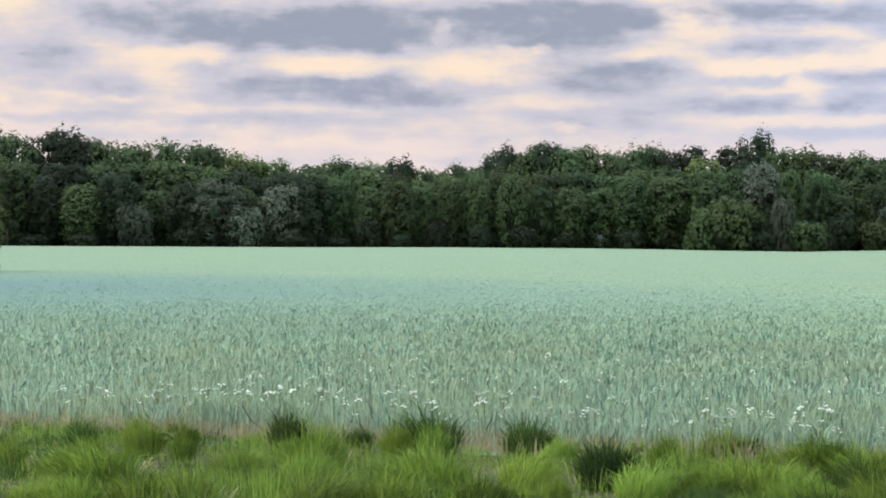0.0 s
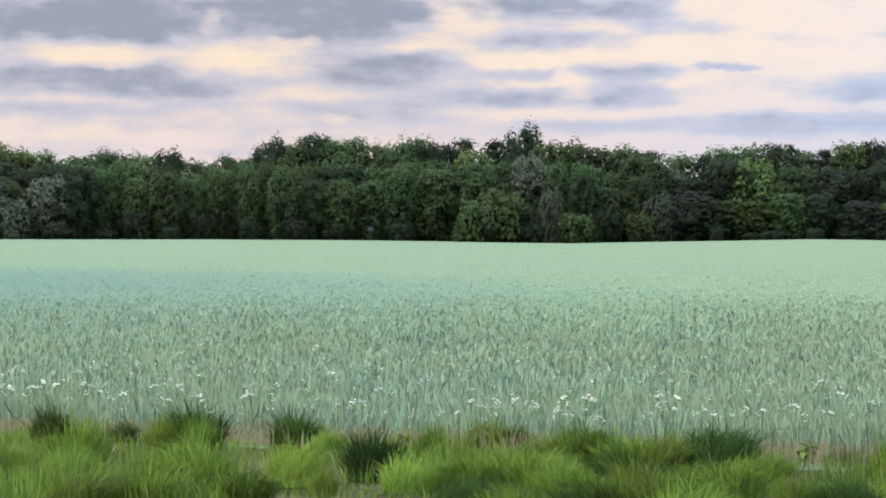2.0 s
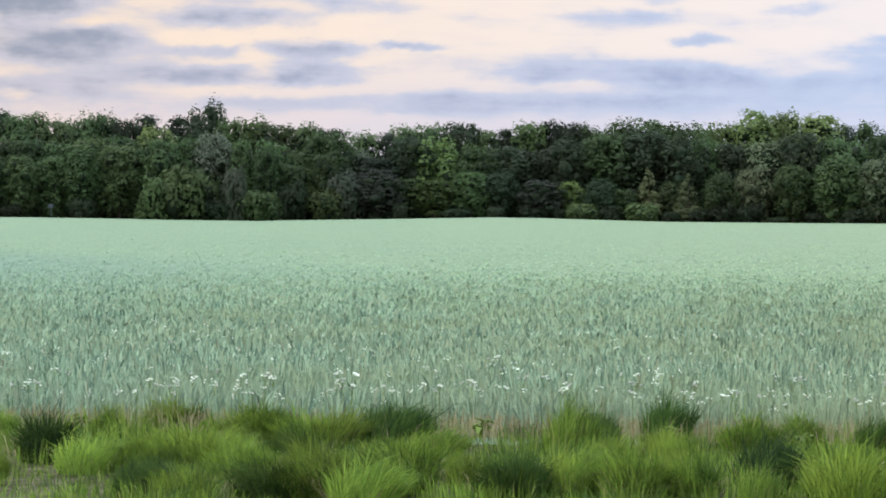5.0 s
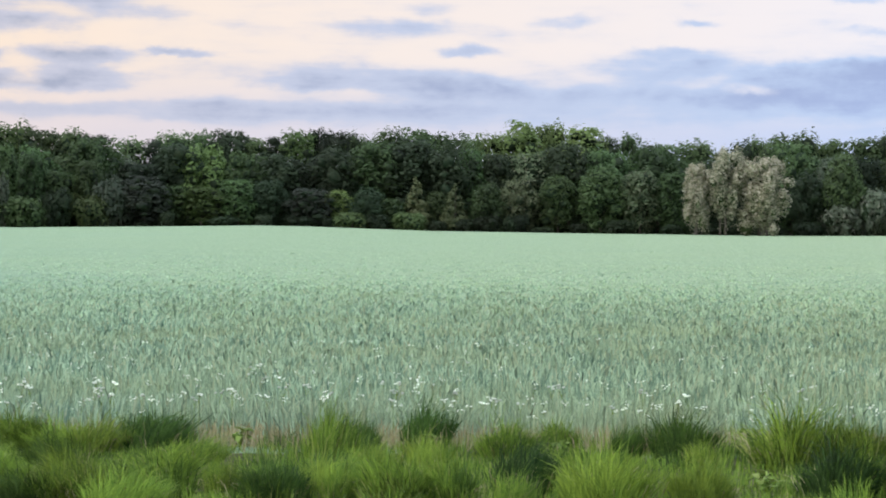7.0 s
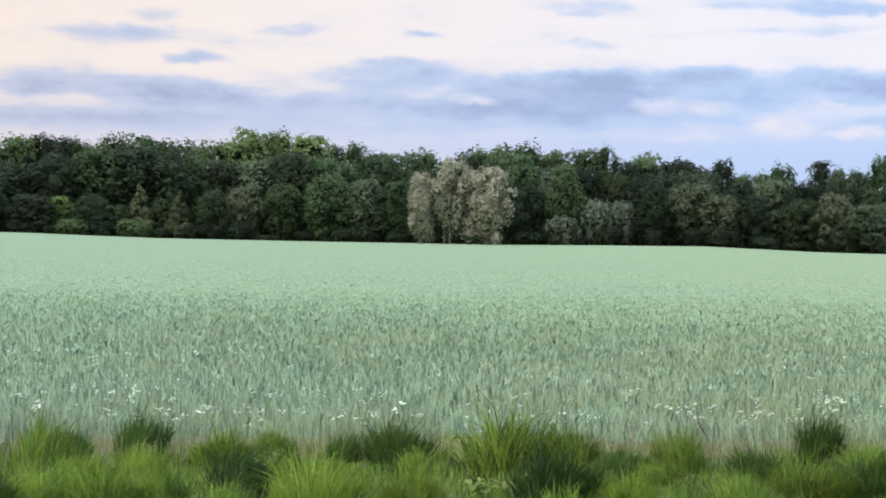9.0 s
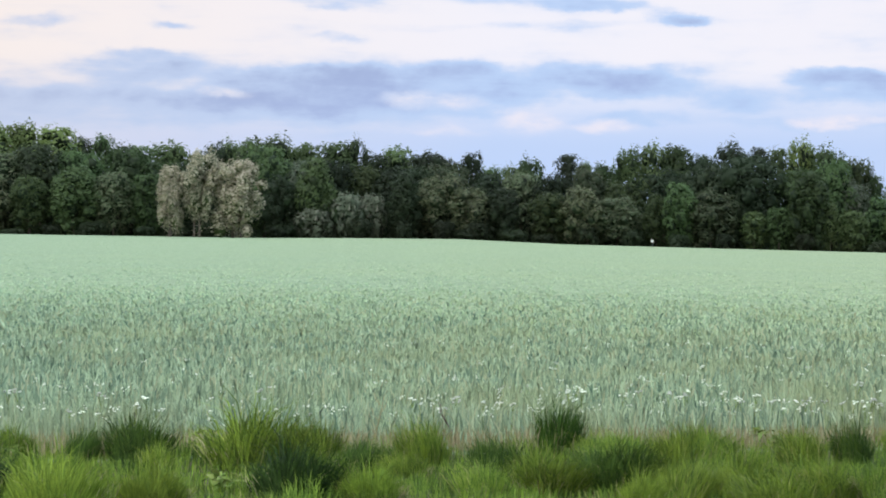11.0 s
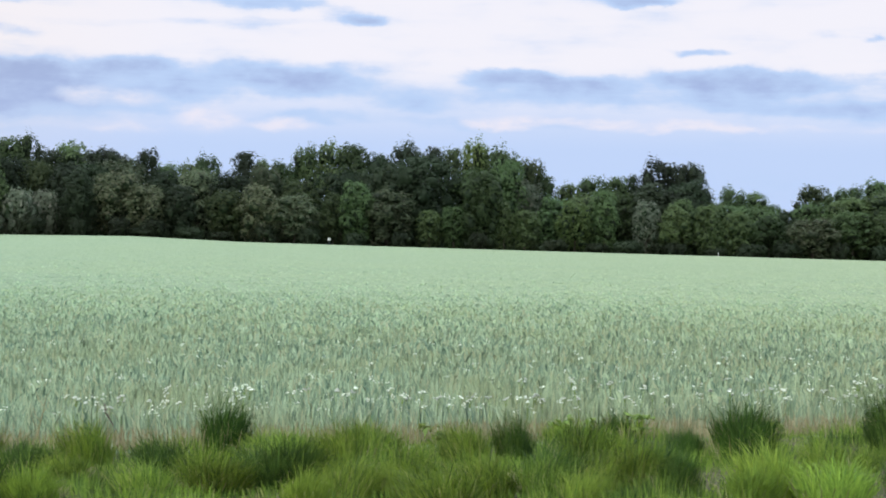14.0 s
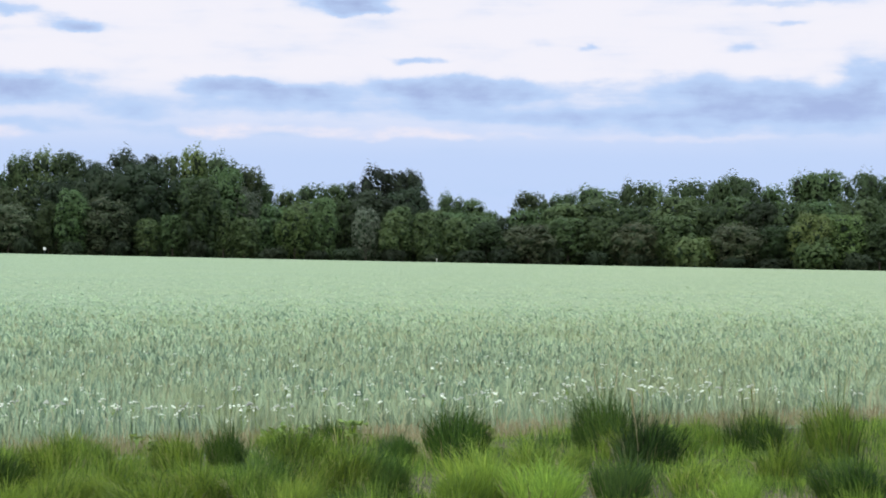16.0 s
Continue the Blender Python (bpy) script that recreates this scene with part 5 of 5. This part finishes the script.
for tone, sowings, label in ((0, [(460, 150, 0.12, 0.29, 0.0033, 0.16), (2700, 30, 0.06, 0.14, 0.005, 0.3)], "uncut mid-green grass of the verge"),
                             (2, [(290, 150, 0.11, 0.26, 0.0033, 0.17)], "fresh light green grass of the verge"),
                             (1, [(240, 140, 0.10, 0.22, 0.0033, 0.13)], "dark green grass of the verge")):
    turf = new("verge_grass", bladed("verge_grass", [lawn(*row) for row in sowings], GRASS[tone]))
    tagged(turf, label, "grass", kind="stuff")
u = rng.uniform(-13, 18, 14000)
v = 15.75 + rng.normal(0, 0.3, 14000)
x, y = verge_xy(u, v)
dry = new("dry_stalks", bladed("dry_stalks", [blades(x, y, ground_z(x, y) - 0.01, rng.uniform(0.06, 0.26, 14000), 0.006 * rng.uniform(0.6, 1.4, 14000), rng.uniform(0.1, 1.2, 14000))], straw))
tagged(dry, "dry straw-coloured stalks on the bare strip beside the wheat", "straw", kind="stuff")


# ---------------------------------------------------------------- flowers, weeds and twigs
def tube_mesh(name, paths, mat, sides=5):
    v, f = [], []
    for path, radii in paths:
        tv, tf = tube(path, radii, sides)
        n = len(v)
        v.extend(tv)
        f.extend(tuple(i + n for i in q) for q in tf)
    return mesh_of(name, v, f, mat, True)


def wildflower(seed):
    """A thin forked stem that carries a flat head of small white florets."""
    rs = random.Random(seed)
    ob = new("wildflower")
    tagged(ob, "white wildflower with a flat head on a thin stem", "flower", group="white flowers along the wheat")
    H = 0.5
    forks = [(rs.uniform(-0.035, 0.035), rs.uniform(-0.035, 0.035), H * rs.uniform(0.92, 1.0)) for _ in range(rs.randint(3, 5))]
    paths = [([(0, 0, -0.02), (0.01, 0.0, H * 0.5), (0, 0, H * 0.8)], [0.003, 0.0025, 0.002])]
    paths += [([(0, 0, H * 0.78), (x * 0.6, y * 0.6, H * 0.87), (x, y, z)], [0.002, 0.0015, 0.0015]) for x, y, z in forks]
    part("stem", tube_mesh("stem", paths, GRASS[0]), ob)
    bm = bmesh.new()
    for x, y, z in forks:
        for k in range(5):
            a, r = rs.uniform(0, 6.28), rs.uniform(0, 0.016)
            c = Vector((x + r * math.cos(a), y + r * math.sin(a), z + rs.uniform(-0.003, 0.006)))
            made = bmesh.ops.create_icosphere(bm, subdivisions=1, radius=rs.uniform(0.006, 0.011))["verts"]
            for vert in made:
                vert.co = Vector((vert.co.x, vert.co.y, vert.co.z * 0.7)) + c
    me = bpy.data.meshes.new("blossom")
    bm.to_mesh(me)
    bm.free()
    me.materials.append(petal)
    part("blossom", me, ob, "cluster of small white florets")
    return ob


def leaf_shape(length, width, droop, turn, lift, rise_z):
    """An ovate leaf with a fold along its rib."""
    pts, rows = [], 6
    for k in range(rows + 1):
        s = k / rows
        w = width * math.sin(math.pi * min(1, s * 0.93 + 0.05)) ** 0.8 * (1 - 0.25 * s)
        x = length * s
        z = rise_z + lift * length * s - droop * length * s * s
        for side, dz in ((-1, 0.12), (0, 0.0), (1, 0.12)):
            pts.append((x, side * w / 2, z + dz * w))
    c, q = math.cos(turn), math.sin(turn)
    pts = [(x * c - y * q, x * q + y * c, z) for x, y, z in pts]
    faces = []
    for k in range(rows):
        for j in (0, 1):
            a = k * 3 + j
            faces.append((a, a + 3, a + 4, a + 1))
    return pts, faces


def weed(width, height, seed):
    rs = random.Random(seed)
    ob = new("broadleaf_weed")
    tagged(ob, "low weed with broad yellow-green leaves in the verge grass", "weed", group="weeds on the verge")
    tops = []
    for k in range(rs.randint(2, 4)):
        a, r = rs.uniform(0, 6.28), rs.uniform(0.05, 0.32) * width
        tops.append(([(0, 0, -0.02), (r * 0.5 * math.cos(a), r * 0.5 * math.sin(a), height * 0.5), (r * math.cos(a), r * math.sin(a), height * rs.uniform(0.7, 0.95))], [0.005, 0.004, 0.002]))
    part("stem", tube_mesh("stem", tops, GRASS[2]), ob)
    for path, _ in tops:
        for k in range(rs.randint(4, 6)):
            s = rs.uniform(0.35, 1.0)
            x, y, z = path[2] if s > 0.7 else path[1]
            pts, faces = leaf_shape(rs.uniform(0.06, 0.11), rs.uniform(0.04, 0.065), rs.uniform(0.2, 0.9), rs.uniform(0, 6.28), rs.uniform(0.2, 0.8), 0)
            part("leaf", mesh_of("leaf", [(px + x, py + y, pz + z * rs.uniform(0.9, 1.05)) for px, py, pz in pts], faces, weed_leaf, True), ob)
    return ob


def twig(along, across, length, tilt, turn, seed):
    rs = random.Random(seed)
    pts = [(0, 0, -0.03)]
    for k in range(1, 5):
        s = k / 4
        pts.append((length * s * math.cos(tilt) + rs.uniform(-0.02, 0.02), rs.uniform(-0.03, 0.03), length * s * math.sin(tilt) + rs.uniform(-0.015, 0.015)))
    fork = pts[2]
    paths = [(pts, [0.008, 0.007, 0.006, 0.005, 0.003]), ([fork, (fork[0] + 0.06, 0.03, fork[2] + 0.1), (fork[0] + 0.08, 0.05, fork[2] + 0.2)], [0.005, 0.004, 0.002])]
    ob = new("dead_twig", tube_mesh("dead_twig", paths, twig_mat))
    x, y = verge_xy(along, across)
    ob.matrix_basis = pose(x, y, float(ground_z(x, y)), 0, 0, turn)
    return tagged(ob, "bare dead twig leaning out of the grass by the wheat", "twig", group="dead twigs")


pick = random.Random(31)
FLOWERS = [wildflower(k) for k in range(4)]
for k in range(290):
    along = pick.uniform(-10.5, 13.5)
    out = pick.random() ** 2.0 * 2.2 + (6.0 * pick.random() if pick.random() < 0.25 else 0)
    x, y = verge_xy(along, float(wobble(along)) + 0.05 + out)
    s = pick.uniform(0.75, 1.0) if out < 0.6 else pick.uniform(0.98, 1.22)
    m = Matrix.LocRotScale((x, y, float(ground_z(x, y))), Euler((pick.uniform(-0.12, 0.12), pick.uniform(-0.12, 0.12), pick.uniform(0, 6.28))), (s * 0.85, s * 0.85, s * 0.90))
    if k < 4:
        FLOWERS[k].matrix_basis = m
    else:
        first = FLOWERS[k % 4].scale
        copy_thing(FLOWERS[k % 4], m @ Matrix.Diagonal((1 / first.x, 1 / first.y, 1 / first.z, 1)))


def far_flowers(count):
    """Smaller flower heads deeper in the crop, past counting."""
    rn = np.random.default_rng(61)
    u, out = rn.uniform(-11, 15, count), rn.random(count) ** 2.3 * 9.0
    x, y = verge_xy(u, wobble(u) + 0.1 + out)
    top = ground_z(x, y) + np.where(out < 1.2, rn.uniform(0.26, 0.46, count), rn.uniform(0.46, 0.56, count))
    hub = np.repeat(np.stack([x, y, top], -1), 5, 0) + rn.normal(0, 1, (count * 5, 3)) * (0.018, 0.018, 0.012)
    r = rn.uniform(0.004, 0.0115, (count * 5, 1))
    corners = np.array([(1, 0, 0), (-1, 0, 0), (0, 1, 0), (0, -1, 0), (0, 0, 0.7), (0, 0, -0.7)])
    v = (hub[:, None, :] + corners[None] * r[:, :, None]).reshape(-1, 3)
    f = np.array([(0, 2, 4), (2, 1, 4), (1, 3, 4), (3, 0, 4), (2, 0, 5), (1, 2, 5), (3, 1, 5), (0, 3, 5)])
    return mesh_np("small_white_flowers", v, (np.arange(count * 5)[:, None, None] * 6 + f[None]).reshape(-1, 3), petal)


tagged(new("small_white_flowers", far_flowers(720)), "scattered small white flower heads among the wheat", "flowers", kind="stuff")
for k, (along, across, w, h) in enumerate(WEEDS_1 + WEEDS_2):
    x, y = verge_xy(along, across)
    weed(w, h * 0.85, 400 + k).matrix_basis = pose(x, y, float(ground_z(x, y)), 0, 0, pick.uniform(0, 360))
for k, (along, across, length, tilt, turn) in enumerate([(-8.3, 15.75, 0.46, 0.75, 150), (-9.3, 15.75, 0.36, 0.6, 170), (-7.9, 16.1, 0.36, 0.6, 20), (-7.5, 16.2, 0.3, 0.9, 190),
                                                         (-6.6, 16.3, 0.34, 1.1, 10), (-6.2, 16.4, 0.3, 0.9, 160), (-5.6, 16.4, 0.32, 0.7, -20), (-1.6, 16.2, 0.25, 0.5, 30), (4.1, 16.0, 0.4, 1.2, 140)]):
    twig(along, across, length, tilt, turn, 700 + k)


def pale_stalk(along, across, height, seed):
    """A bleached forked stalk left from last year."""
    rs = random.Random(seed)
    top = (0.05, 0.02, height)
    paths = [([(-0.03, 0, -0.03), (0.0, 0.01, height * 0.45), (0.03, 0.01, height * 0.75), top], [0.006, 0.005, 0.004, 0.002])]
    for k in range(4):
        z, side = height * (0.4 + 0.14 * k), rs.choice((-1, 1))
        paths.append(([(0.01 * k, 0.01, z), (0.01 * k + side * 0.04, 0.02, z + 0.05), (0.01 * k + side * 0.06, 0.03, z + 0.12)], [0.004, 0.003, 0.0015]))
    ob = new("dry_stalk", tube_mesh("dry_stalk", paths, straw))
    x, y = verge_xy(along, across)
    ob.matrix_basis = pose(x, y, float(ground_z(x, y)), 0, 0, -23)
    return tagged(ob, "pale dry forked stalk standing at the edge of the wheat", "stalk", group="dry stalks")


pale_stalk(3.32, 15.42, 0.42, 1)
pale_stalk(-8.68, 14.96, 0.36, 2)


# ---------------------------------------------------------------- small things at the far edge
def box(bm, x0, x1, y0, y1, z0, z1, bevel=0.0):
    made = bmesh.ops.create_cube(bm, size=1.0)["verts"]
    for v in made:
        v.co = Vector(((x0 + x1) / 2 + v.co.x * (x1 - x0), (y0 + y1) / 2 + v.co.y * (y1 - y0), (z0 + z1) / 2 + v.co.z * (z1 - z0)))
    if bevel:
        bmesh.ops.bevel(bm, geom=[e for e in bm.edges if all(v in made for v in e.verts)], offset=bevel, segments=2, affect="EDGES")


def boxed(name, dims, mat, parent, bevel=0.02, label=""):
    bm = bmesh.new()
    box(bm, *dims, bevel)
    me = bpy.data.meshes.new(name)
    bm.to_mesh(me)
    bm.free()
    me.materials.append(mat)
    return part(name, me, parent, label)


def stand(name, b, dist, label, category):
    x, y = polar_xy(b, dist)
    ob = tagged(new(name), label, category)
    ob.matrix_basis = pose(x, y, float(ground_z(x, y)), 0, 0, -b)
    return ob


sign = stand("sign_post", 4.42, FAR - 1.5, "small grey sign board on a post before the wood", "sign")
boxed("post", (-0.06, 0.06, -0.05, 0.05, -0.3, 2.2), grey_paint, sign)
boxed("board", (-0.45, 0.45, -0.09, -0.053, 2.0, 2.75), grey_paint, sign, 0.01, "blue-grey board")
post = stand("marker_post", 42.49, FAR - 2, "white box on a short post at the wood's edge", "post")
boxed("post", (-0.07, 0.07, -0.07, 0.07, -0.3, 1.05), grey_paint, post)
boxed("box", (-0.24, 0.24, -0.2, 0.2, 1.05, 1.55), paint, post, 0.03, "white painted box")
stake = stand("marker_stake", 53.41, FAR - 2, "thin white marker stake at the wood's edge", "post")
boxed("stake", (-0.05, 0.05, -0.04, 0.04, -0.3, 0.95), paint, stake)
log_ = stand("fallen_log", 65.3, FAR - 2, "long pale fallen log at the wood's edge", "log")
part("stem", tube_mesh("stem", [([(-3.6, 0, 0.62), (-1.2, 0.1, 0.64), (1.5, -0.1, 0.6), (3.8, 0, 0.58)], [0.14, 0.16, 0.17, 0.15])], straw, 9), log_)
part("prop", tube_mesh("prop", [([(-2.6, 0, -0.2), (-2.6, 0, 0.55)], [0.12, 0.1]), ([(2.6, 0, -0.2), (2.6, 0, 0.5)], [0.12, 0.1])], bark), log_, "short upright stub")
plant("l", -13.02, 120, 7.3, 3.6, "young trees in the field")
